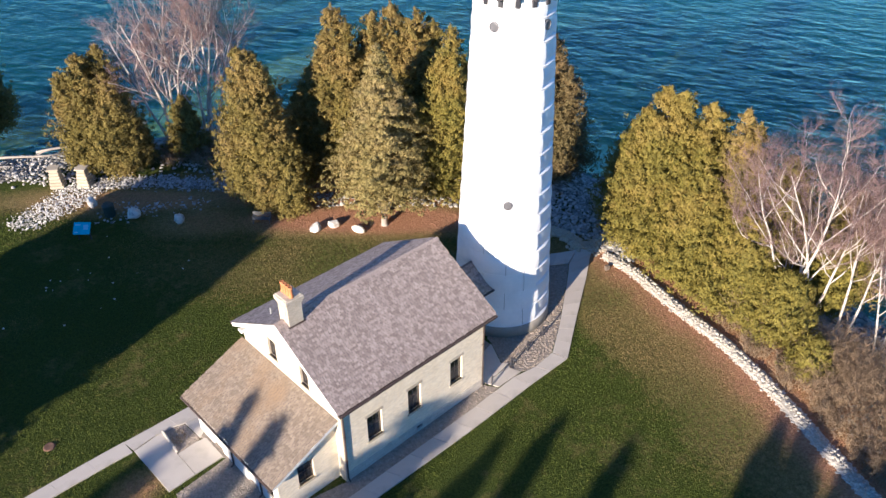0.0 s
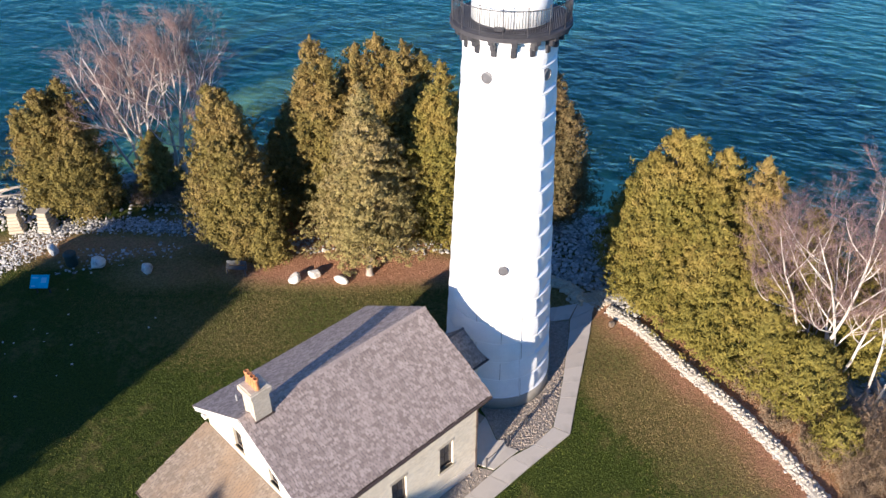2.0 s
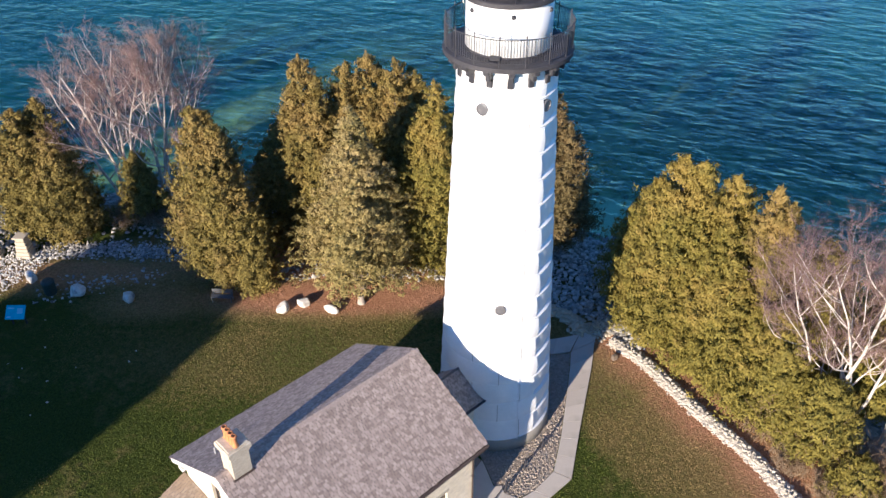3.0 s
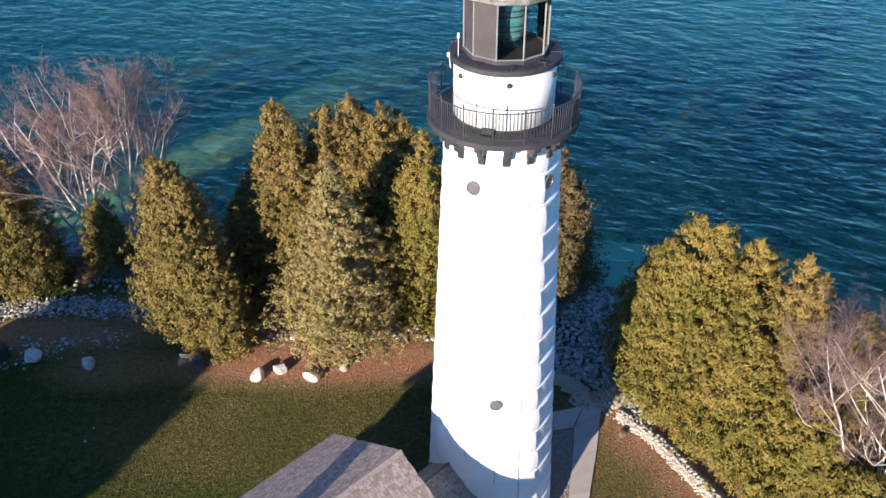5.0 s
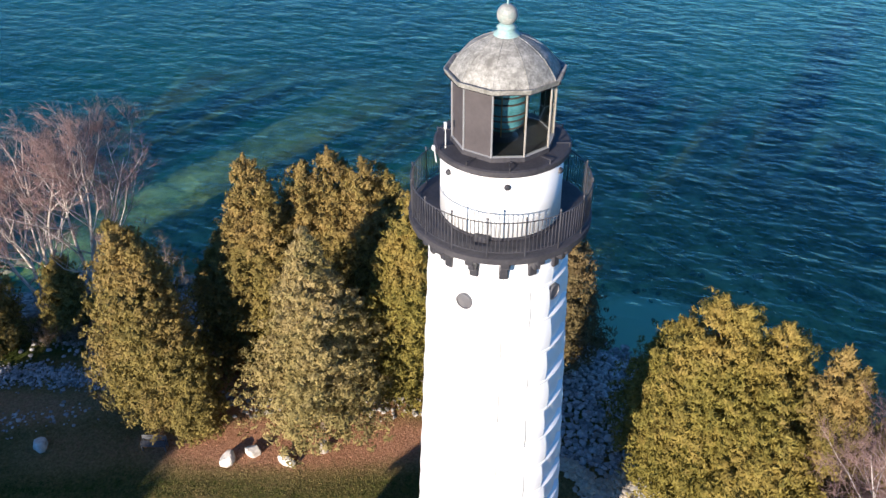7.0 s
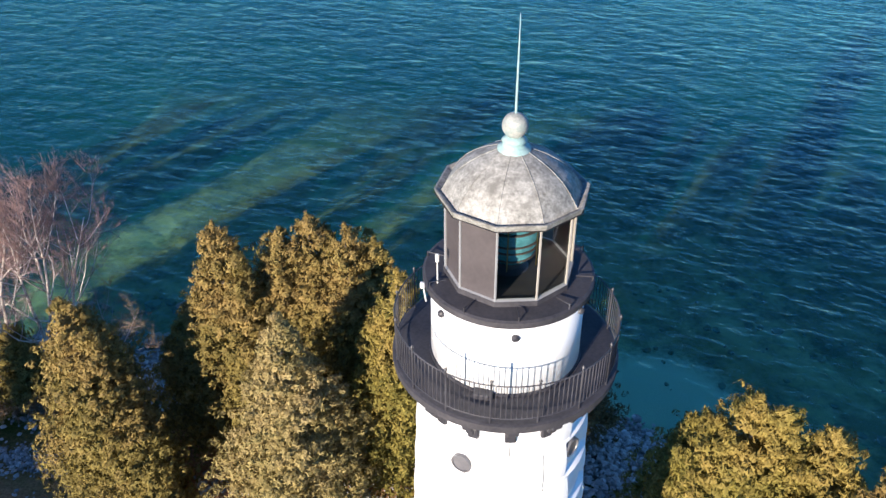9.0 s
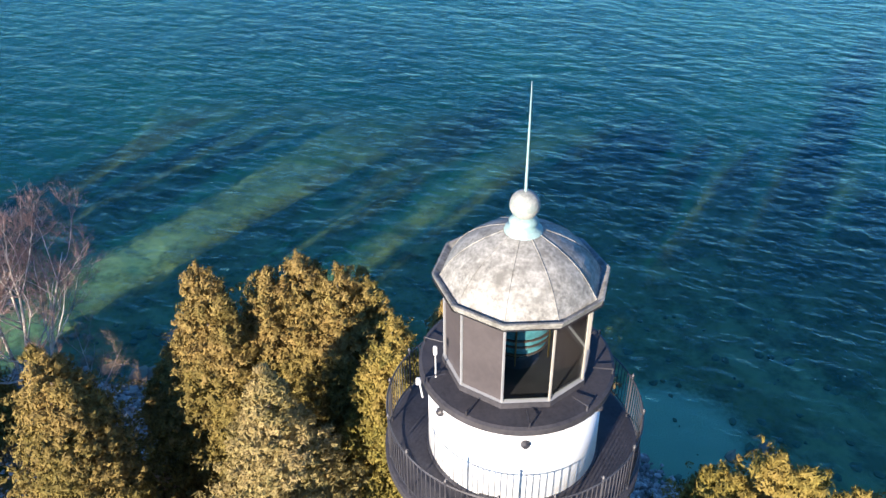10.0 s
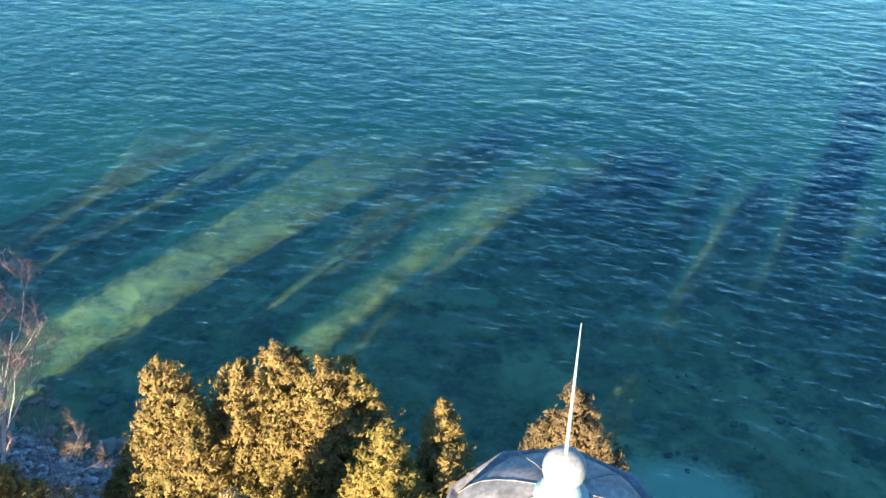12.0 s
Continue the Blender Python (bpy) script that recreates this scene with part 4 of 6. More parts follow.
def slab_path(name, inner, outer, count, label, thick=0.09, z=0.0):
    """Concrete slabs between two edge lines (lists of matching points)."""
    root = thing(name, pose(0, 0, 0), label, "path", kind="structure")
    PAVED.append(inner + outer[::-1])

    def along(line, s):
        seg = [math.dist(a, b) for a, b in zip(line, line[1:])]
        s *= sum(seg)
        for (a, b), l in zip(zip(line, line[1:]), seg):
            if s <= l or b == line[-1]:
                return (a[0] + (b[0] - a[0]) * s / l, a[1] + (b[1] - a[1]) * s / l)
            s -= l
    for i in range(count):
        g = 0.0022
        q = [along(inner, i / count + g / 4), along(outer, i / count + g / 4), along(outer, (i + 1) / count - g / 4), along(inner, (i + 1) / count - g / 4)]
        c = (sum(p[0] for p in q) / 4, sum(p[1] for p in q) / 4)
        s = Shape().prism([(p[0] - c[0], p[1] - c[1]) for p in q], -0.2, thick)
        if s.f and (q[1][0] - q[0][0]) * (q[2][1] - q[0][1]) - (q[1][1] - q[0][1]) * (q[2][0] - q[0][0]) < 0:
            s.f = [tuple(reversed(f)) for f in s.f]
        part("slab", s, M_CONC, root, m=pose(c[0], c[1], z + random.uniform(-0.004, 0.004)))
    return root


slab_path("pavement_house", [(-13.9, -19.6), (-8.2, -14.7), (-5.87, -12.5), (-3.43, -10.2), (-1.32, -8.2), (-0.5, -7.3), (0.83, -6.05), (1.76, -5.6), (2.8, -4.45)],
          [(-12.7, -20.0), (-6.99, -14.85), (-5.0, -13.05), (-2.5, -10.75), (-0.1, -8.45), (0.6, -7.75), (1.6, -6.8), (2.7, -5.8), (3.64, -4.93)], 14, "pale concrete walk beside the house")
slab_path("pavement_tower", [(2.82, -4.42), (3.45, -2.28), (4.0, 0.0), (4.75, 3.3), (4.95, 4.5)], [(3.66, -4.9), (4.57, -1.62), (5.1, 0.2), (6.02, 3.3), (6.54, 5.46)], 8, "pale concrete walk round the tower")
slab_path("pavement_end", [(4.9, 4.54), (3.6, 4.33), (1.8, 4.2)], [(5.66, 6.08), (3.75, 5.6), (1.6, 5.4)], 3, "concrete walk behind the tower")
slab_path("pavement_lawn", [(-19.9, -11.87), (-21.42, -13.22), (-22.98, -14.7), (-28.0, -19.5)], [(-20.58, -11.18), (-22.45, -12.89), (-24.3, -14.69), (-29.2, -19.4)], 6, "pale narrow concrete path over the lawn")
gate_walk = thing("pavement_gate", pose(0, 0, 0), "concrete slabs at the wall's gap and passage", "path", kind="structure")
for poly in ([(4.99, 4.55), (6.56, 5.52), (7.0, 6.6), (5.75, 6.7), (5.7, 6.1)], [(-1.35, -6.9), (-0.55, -7.25), (0.79, -6.02), (0.2, -5.75), (0.1, -5.3), (-0.3, -5.3), (-0.8, -3.6), (-1.6, -4.9)]):
    part("slab", Shape().prism(poly, -0.2, 0.085), M_CONC, gate_walk)
    PAVED.append(poly)
slab_path("pavement_wing", [(-19.85, -11.75), (-18.75, -10.4), (-17.0, -9.35)], [(-20.55, -11.22), (-19.2, -9.98), (-17.76, -8.67)], 3, "narrow concrete path along the wing")
porch_walk = thing("pavement_porch", pose(0, 0, 0), "large concrete slabs before the low wing", "path", kind="structure")
for k, poly in enumerate(([(-19.82, -11.8), (-17.3, -14.39), (-16.28, -13.33), (-17.5, -12.02), (-18.72, -10.5)], [(-17.48, -12.0), (-16.25, -13.31), (-15.11, -12.19), (-16.3, -10.9), (-16.78, -11.25)], [(-18.68, -10.36), (-17.02, -9.4), (-16.45, -10.3), (-16.58, -10.9), (-17.66, -9.86)])):
    part("slab", Shape().prism(poly, -0.2, 0.09 + 0.004 * k), M_CONC, porch_walk)
    PAVED.append(poly)

rng = np.random.RandomState(4)
ico = bmesh.new()
bmesh.ops.create_icosphere(ico, subdivisions=1, radius=1.0)
ICO_V = np.array([tuple(v.co) for v in ico.verts])
ICO_F = np.array([[v.index for v in f.verts] for f in ico.faces])
ico.free()


def stone_heap(name, places, sizes, material, label, category, seed=0, flat=0.65, parent=None):
    """Many jittered stones joined."""
    r = np.random.RandomState(seed)
    n = len(places)
    v = np.repeat(ICO_V[None], n, 0) * r.uniform(0.7, 1.25, (n, 12, 1))
    v *= np.stack([r.uniform(0.75, 1.3, n), r.uniform(0.75, 1.3, n), r.uniform(0.5, 1.0, n) * flat * 1.3], -1)[:, None]
    a = r.uniform(0, 6.28, n)
    c, s = np.cos(a)[:, None], np.sin(a)[:, None]
    v = np.stack([v[..., 0] * c - v[..., 1] * s, v[..., 0] * s + v[..., 1] * c, v[..., 2]], -1)
    v = v * np.asarray(sizes)[:, None, None] + np.asarray(places)[:, None]
    f = (ICO_F[None] + 12 * np.arange(n)[:, None, None]).reshape(-1, 3)
    ob = new(name, raw_mesh(name, v.reshape(-1, 3), f, material, True))
    if parent:
        ob.parent = parent
        return tagged(ob, label, kind="stuff")
    return tagged(ob, label, category, kind="stuff")


def inside_poly(p, poly):
    x, y = p[:, 0], p[:, 1]
    hit = np.zeros(len(p), bool)
    for (ax, ay), (bx, by) in zip(poly, poly[1:] + poly[:1]):
        hit ^= ((ay > y) != (by > y)) & (x < (bx - ax) * (y - ay) / (by - ay + 1e-12) + ax)
    return hit


def scatter(poly, n, seed):
    r = np.random.RandomState(seed)
    a = np.array(poly)
    p = r.uniform(a.min(0), a.max(0), (n * 3, 2))
    return p[inside_poly(p, poly)][:n]


# gravel beds
BEDS = [[(0.85, -6.0), (1.76, -5.57), (2.77, -4.4), (3.42, -2.28), (3.97, 0.0), (4.7, 3.3), (4.9, 4.45), (3.6, 4.28), (1.8, 4.15), (0.5, 4.0), (-1.0, -3.0), (-0.75, -3.6), (-0.25, -5.25), (0.12, -5.25), (0.24, -5.75)],
        [(-13.8, -19.5), (-8.2, -14.66), (-5.87, -12.46), (-3.43, -10.16), (-1.35, -8.18), (-0.58, -7.3), (-1.4, -7.05), (-8.5, -13.75), (-13.6, -18.3)],
        [(-16.9, -14.5), (-14.7, -12.0), (-11.3, -15.5), (-8.7, -13.9), (-12.9, -18.4), (-15.5, -18.4)],
        [(-1.45, -7.05), (-1.35, -6.85), (-1.6, -4.9), (-0.85, -3.6), (-1.5, -2.9), (-3.5, -4.8)],
        [(-17.2, -10.75), (-16.45, -10.4), (-15.0, -11.85), (-14.5, -12.4), (-15.05, -12.25), (-16.3, -10.95)],
        [(-18.68, -10.42), (-17.5, -11.95), (-16.6, -10.98), (-17.66, -9.92)]]
for i, poly in enumerate(BEDS):
    s = Shape().prism(poly, -0.15, 0.03 + 0.004 * i)
    bed = tagged(new("gravel_bed", s.mesh("gravel_bed", M_GRAVEL)), "tan gravel bed beside the walk", "gravel", kind="structure")
    p = scatter(poly, (3600, 1500, 1500, 250, 120, 300)[i], 20 + i)
    p = p[np.hypot(p[:, 0], p[:, 1]) > 3.08]
    stone_heap("gravel", np.c_[p, np.full(len(p), 0.045)], np.random.RandomState(i).uniform(0.025, 0.06, len(p)), M_PEBBLE, "loose tan gravel", "gravel", 40 + i, parent=bed)
kerb = Shape().box((-0.9, -0.05, 0), (0.9, 0.05, 0.16), 0.015)
bed_kerb = tagged(new("kerb", kerb.mesh("kerb", M_CONC)), "grey kerb round a planting bed", "kerb", kind="structure")
bed_kerb.matrix_basis = pose(-18.12, -11.2, 0.06, 0, 0, -51)


# chain barrier at the foot of the tower
def barrier():
    b = thing("chain_barrier", pose(0, 0, 0), "low dark posts with a sagging chain on gravel", "barrier")
    posts = [(-0.92, -7.1), (0.27, -5.6), (1.35, -4.2), (2.4, -2.85)]
    for x, y in posts:
        part("post", Shape().lathe([(0.05, 0), (0.05, 0.7), (0.065, 0.72), (0.03, 0.8)], 10, (x, y)), M_BLACK, b)
    for p, q in zip(posts, posts[1:]):
        pts = [(p[0] + (q[0] - p[0]) * s, p[1] + (q[1] - p[1]) * s, 0.66 - 0.7 * s * (1 - s)) for s in np.linspace(0, 1, 9)]
        part("chain", Shape().tube(pts, [0.018] * 9, 4), M_BLACK, b)


barrier()

# ---- trees ----
def cedar_profile(s):
    return np.clip(1 - s, 0, 1) ** 0.58 * np.clip(0.76 + s * 2.4, 0, 1)


def spruce_profile(s):
    return np.clip(1 - s, 0, 1) ** 0.82 * np.clip(0.82 + s * 1.6, 0, 1)


def leaf_cloud(centres, outward, size, leaves, leaf, r, flat=0.8, lift=0.5):
    """Small pointed sprays round clump centres, growing outwards and up."""
    n = len(centres)
    d = r.normal(size=(n, leaves, 3))
    d /= np.linalg.norm(d, axis=-1, keepdims=True)
    c = centres[:, None] + d * (r.uniform(0.15, 1.0, (n, leaves, 1)) ** 0.5) * size[:, None, None] * np.array([1, 1, flat])
    nrm = outward[:, None] * 0.62 + d * 0.6 + r.normal(size=(n, leaves, 3)) * 0.4 + np.array([0, 0, 0.22])
    nrm /= np.linalg.norm(nrm, axis=-1, keepdims=True)
    grow = outward[:, None] * 0.7 + np.array([0, 0, lift]) + r.normal(size=(n, leaves, 3)) * 0.5
    a = np.cross(nrm, grow)
    a /= np.linalg.norm(a, axis=-1, keepdims=True) + 1e-9
    b = np.cross(a, nrm)
    w = leaf * r.uniform(0.22, 0.42, (n, leaves, 1))
    l = leaf * r.uniform(0.7, 1.5, (n, leaves, 1))
    v = np.stack([c + a * w - b * l * 0.4, c + b * l, c - a * w - b * l * r.uniform(0.1, 0.6, (n, leaves, 1))], -2).reshape(-1, 3)
    return v, np.arange(len(v)).reshape(-1, 3)


def boughs(r, foot, lean, z0, z1, radius, count, profile, leaves, leaf):
    """Foliage of one spire: boughs round an axis, each a row of clumps that thins towards its tip."""
    s = r.uniform(0, 1, count * 4)
    s = s[r.uniform(0, 1, len(s)) < profile(s) + 0.1][:count]
    spruce = profile is spruce_profile
    if spruce:
        s = np.clip((np.round(s * 15) + r.normal(size=len(s)) * 0.2) / 15, 0, 1)
    n = len(s)
    a = r.uniform(0, 6.28, n)
    p1, p2, p3 = r.uniform(0, 6.28, 3)
    lobes = 1 + 0.11 * np.sin(3 * a + p1 + 4 * s) + 0.1 * np.sin(5 * a + p2 - 9 * s) + 0.05 * np.sin(11 * a + p3 + 13 * s)
    reach = (radius * profile(s) * lobes + 0.08) * r.uniform(0.72, 1.1, n)
    reach *= np.where(r.uniform(0, 1, n) < (0.3 if spruce else 0.14), r.uniform(1.06, 1.24, n), 1)
    vs, out0 = [], np.stack([np.cos(a), np.sin(a), np.zeros(n)], -1)
    side = np.stack([-np.sin(a), np.cos(a), np.zeros(n)], -1)
    for u0, wide in ((0.22, 0.34), (0.48, 0.44), (0.68, 0.42), (0.85, 0.36), (1.0, 0.28)):
        u = np.clip(u0 + r.normal(size=n) * 0.06, 0.05, 1.08)
        rise = reach * ((0.06 * u - 0.3 * u * u + 0.14 * u ** 3) if spruce else (-0.1 * u + 0.42 * u * u) + 0.12 * (u > 0.4) * r.normal(size=n))
        c = np.c_[foot[0] + lean[0] * s, foot[1] + lean[1] * s, z0 + (z1 - z0) * s * 0.985 + rise] + out0 * (reach * u)[:, None] + side * (r.normal(size=n) * 0.14 * reach * u)[:, None]
        out = out0 + np.array([0, 0, 0.3]) + np.stack([0 * s, 0 * s, 0.6 * s], -1)
        out /= np.linalg.norm(out, axis=-1, keepdims=True)
        size = wide * r.uniform(0.75, 1.25, n) * (0.62 + 0.55 * (1 - s)) * (0.66 + 0.08 * radius)
        inner = u0 < 0.4
        v, _ = leaf_cloud(c, out, size * (1.3 if inner else 1), leaves // 2 if inner else leaves, leaf * (1.5 if inner else 1), r, 0.5 if spruce else 0.85, 0.1 if spruce else 0.55)
        vs.append(v)
    tip = np.array([[foot[0] + lean[0], foot[1] + lean[1], z1 - 0.13 * k] for k in range(5)])
    v, _ = leaf_cloud(tip, np.tile([[0, 0, 1.0]], (5, 1)), np.linspace(0.07, 0.26, 5), 18, leaf * 0.85, r, 1.2)
    return np.concatenate([*vs, v])


def conifer(name, x, y, h, radius, material, label, seed, spires=((0, 0, 1.0, 1.0),), profile=cedar_profile, clumps=560, leaves=14, leaf=0.15, low=0.3, lean=(0, 0), category="tree", group=""):
    """Spires are (dx, dy, share of the height, share of the radius); the first runs to the ground."""
    radius *= 1.16
    r = np.random.RandomState(seed)
    t = thing(name, pose(x, y, 0), label, category, group)
    pts = [(lean[0] * s, lean[1] * s, h * s * 0.95 - 0.15) for s in np.linspace(0, 1, 7)]
    part("trunk", Shape().tube(pts, [0.05 + 0.021 * h * (1 - s) for s in np.linspace(0, 1, 7)], 8), M_BARK, t)
    limbs = Shape()
    for k in range(int(14 + h)):
        s = r.uniform(0.06, 0.85)
        a = r.uniform(0, 6.28)
        rad = radius * float(profile(np.array(s))) * 0.8
        z = s * h * 0.95
        limbs.tube([(lean[0] * s, lean[1] * s, z), (lean[0] * s + 0.5 * rad * math.cos(a), lean[1] * s + 0.5 * rad * math.sin(a), z + 0.05 * rad), (lean[0] * s + rad * math.cos(a), lean[1] * s + rad * math.sin(a), z + 0.25 * rad)], [0.07, 0.045, 0.015], 4)
    part("limbs", limbs, M_BARK, t, kind="stuff")
    vs = []
    for i, (dx, dy, sh, sr) in enumerate(spires):
        z0 = low if i == 0 or sr > 0.55 else h * sh * 0.4
        vs.append(boughs(r, (dx, dy), lean, z0, h * sh, radius * sr, int(clumps * 0.74 * (0.3 + 0.7 * sr) * (h * sh - z0) / h), profile, leaves, leaf))
    if profile is cedar_profile and radius > 1.6:
        for _ in range(4):
            q, a, sh = r.uniform(0.15, 0.5) * radius, r.uniform(0, 6.28), r.uniform(0.72, 0.93)
            vs.append(boughs(r, (q * math.cos(a), q * math.sin(a)), lean, h * sh * 0.55, h * sh, radius * r.uniform(0.26, 0.4), int(clumps * 0.15), profile, leaves, leaf))
    v = np.concatenate(vs)
    crown = new("crown", raw_mesh("crown", v, np.arange(len(v)).reshape(-1, 3), material))
    crown.parent = t
    return t


CED, CEG, SPR = "golden-green white cedar with dense lumpy crown", "yellow-green white cedar, thick to the ground", "pale olive spruce with ragged spreading boughs"
LONE = CED + " standing alone by the lawn"
conifer("cedar_tree", -31.6, 18.8, 9.6, 2.7, M_CEDAR, CED + " by the stone pillars", 1, ((0, 0, 1, 1), (1.1, 1.2, 1.03, 0.75), (1.9, -0.3, 0.86, 0.7), (-0.6, -0.6, 0.7, 0.7)), group="shore cedars")
conifer("cedar_tree", -29.6, 17.9, 6.6, 2.4, M_CEDAR, CED + " beside bare birches", 2, ((0, 0, 1, 1), (0.9, 0.6, 0.8, 0.6)), group="shore cedars")
conifer("cedar_tree", -17.3, 13.4, 12.2, 3.3, M_CEDAR, LONE, 3, ((0, 0, 0.98, 1), (-0.8, 0.9, 0.97, 0.7), (0.9, -1.0, 0.96, 0.6), (1.9, -1.3, 0.62, 0.6)), clumps=640, group="shore cedars")
conifer("cedar_tree", -14.9, 10.9, 4.2, 1.4, M_CEDAR, "small golden cedar at the lawn's edge", 4, clumps=190, group="shore cedars")
conifer("cedar_tree", -13.6, 17.4, 9.0, 2.3, M_CEDAR, CED + ", shaded in the grove", 5, ((0, 0, 1, 1), (1.2, 0.8, 0.9, 0.8)), group="shore cedars")
conifer("cedar_tree", -11.6, 17.0, 14.0, 2.5, M_CEDAR, CED + ", tall in the grove", 6, ((0, 0, 1, 1), (1.1, -1.1, 0.93, 0.7), (-1.1, -0.2, 0.76, 0.5)), clumps=640, group="shore cedars")
conifer("cedar_tree", -8.7, 17.4, 13.3, 2.6, M_CEDAR, CED + ", tall in the grove", 7, ((0, 0, 1, 1), (-1.0, 0.8, 0.86, 0.7)), clumps=600, group="shore cedars")
conifer("cedar_tree", -7.4, 17.9, 13.8, 2.6, M_CEDAR, CED + ", tallest in the grove", 8, ((0, 0, 1, 1),), clumps=600, group="shore cedars")
conifer("cedar_tree", -5.6, 17.2, 13.6, 2.8, M_CEDAR, CED + ", tall in the grove", 9, ((0, 0, 1, 1), (1.3, 0.2, 0.93, 0.8)), clumps=640, group="shore cedars")
conifer("cedar_tree", -3.1, 13.4, 13.7, 2.3, M_CEDARG, CEG + " near the tower", 10, ((0, 0, 1, 1), (-1.0, 0.3, 0.8, 0.7)), clumps=560, group="shore cedars")
conifer("spruce_tree", -8.0, 11.2, 13.2, 3.5, M_SPRUCE, SPR, 11, profile=spruce_profile, clumps=980, leaves=22, leaf=0.14, low=1.8)
conifer("cedar_tree", -0.9, 15.6, 12.6, 1.7, M_CEDAR, CED + " behind the tower", 12, group="shore cedars")
conifer("cedar_tree", 4.5, 16.6, 11.9, 2.6, M_CEDARB, "bronzed ragged cedar behind the tower, darkened for tower shade", 13, ((0, 0, 1, 1), (1.3, -0.6, 0.8, 0.8)), group="shore cedars")
conifer("cedar_tree", 10.75, 7.05, 11.9, 3.3, M_CEDARG, CEG + " behind the stone wall", 14, ((0, 0, 1, 1), (0.8, -0.6, 1.0, 0.8), (-0.8, -0.9, 0.8, 0.8)), clumps=700, group="cedars behind the wall")
conifer("cedar_tree", 9.9, 9.2, 8.8, 2.4, M_CEDARG, CEG, 15, group="cedars behind the wall")
conifer("cedar_tree", 13.3, 5.8, 11.4, 2.8, M_CEDARG, CEG + " behind the stone wall", 16, ((0, 0, 1, 1), (-0.6, -1.6, 0.84, 0.8)), clumps=620, group="cedars behind the wall")
conifer("cedar_tree", 14.6, 3.6, 12.0, 1.9, M_CEDAR, CED + " behind the stone wall", 17, ((0, 0, 1, 1), (0.6, -0.6, 0.95, 0.7)), group="cedars behind the wall")
conifer("cedar_tree", 12.6, 2.6, 8.2, 2.6, M_CEDARG, CEG + " low beside the wall", 18, ((0, 0, 1, 1), (-0.9, 1.3, 0.9, 0.8)), group="cedars behind the wall")
conifer("cedar_tree", 14.8, -0.2, 7.0, 2.6, M_CEDARG, CEG + " low beside the wall", 19, ((0, 0, 1, 1), (-0.9, 1.2, 0.9, 0.8)), group="cedars behind the wall")
conifer("cedar_tree", 16.4, -3.0, 4.8, 2.0, M_CEDARG, CEG + " low under birches", 20, ((0, 0, 1, 1), (-0.9, 0.9, 0.85, 0.8)), group="cedars behind the wall")
conifer("cedar_tree", 21.6, 1.6, 7.4, 2.5, M_CEDAR, CED + " under bare birches", 21, group="cedars behind the wall")
conifer("cedar_tree", 20.4, 0.2, 6.4, 2.3, M_CEDARG, CEG + " low under birches", 23, ((0, 0, 1, 1), (1.2, 0.7, 0.9, 0.8)), group="cedars behind the wall")
conifer("cedar_tree", 17.2, -6.3, 2.6, 1.1, M_CEDARG, "small yellow-green cedar beside the stone wall", 24, clumps=260, group="cedars behind the wall")
conifer("cedar_tree", 17.6, 2.4, 9.4, 2.4, M_CEDARG, CEG + " under bare birches", 22, group="cedars behind the wall")


def cone_twigs(starts, ends, radius):
    """Thin three-sided spikes from starts to ends."""
    d = ends - starts
    l = np.linalg.norm(d, axis=-1, keepdims=True) + 1e-9
    a = np.cross(d / l, np.array([0.31, 0.2, 0.93]))
    a /= np.linalg.norm(a, axis=-1, keepdims=True) + 1e-9
    b = np.cross(d / l, a)
    ring = [starts + (a * math.cos(q) + b * math.sin(q)) * radius[:, None] for q in (0, 2.09, 4.19)]
    v = np.stack([*ring, ends], 1).reshape(-1, 3)
    k = 4 * np.arange(len(starts))[:, None]
    f = np.concatenate([k + np.array([[0, 1, 3]]), k + np.array([[1, 2, 3]]), k + np.array([[2, 0, 3]])])
    return v, f


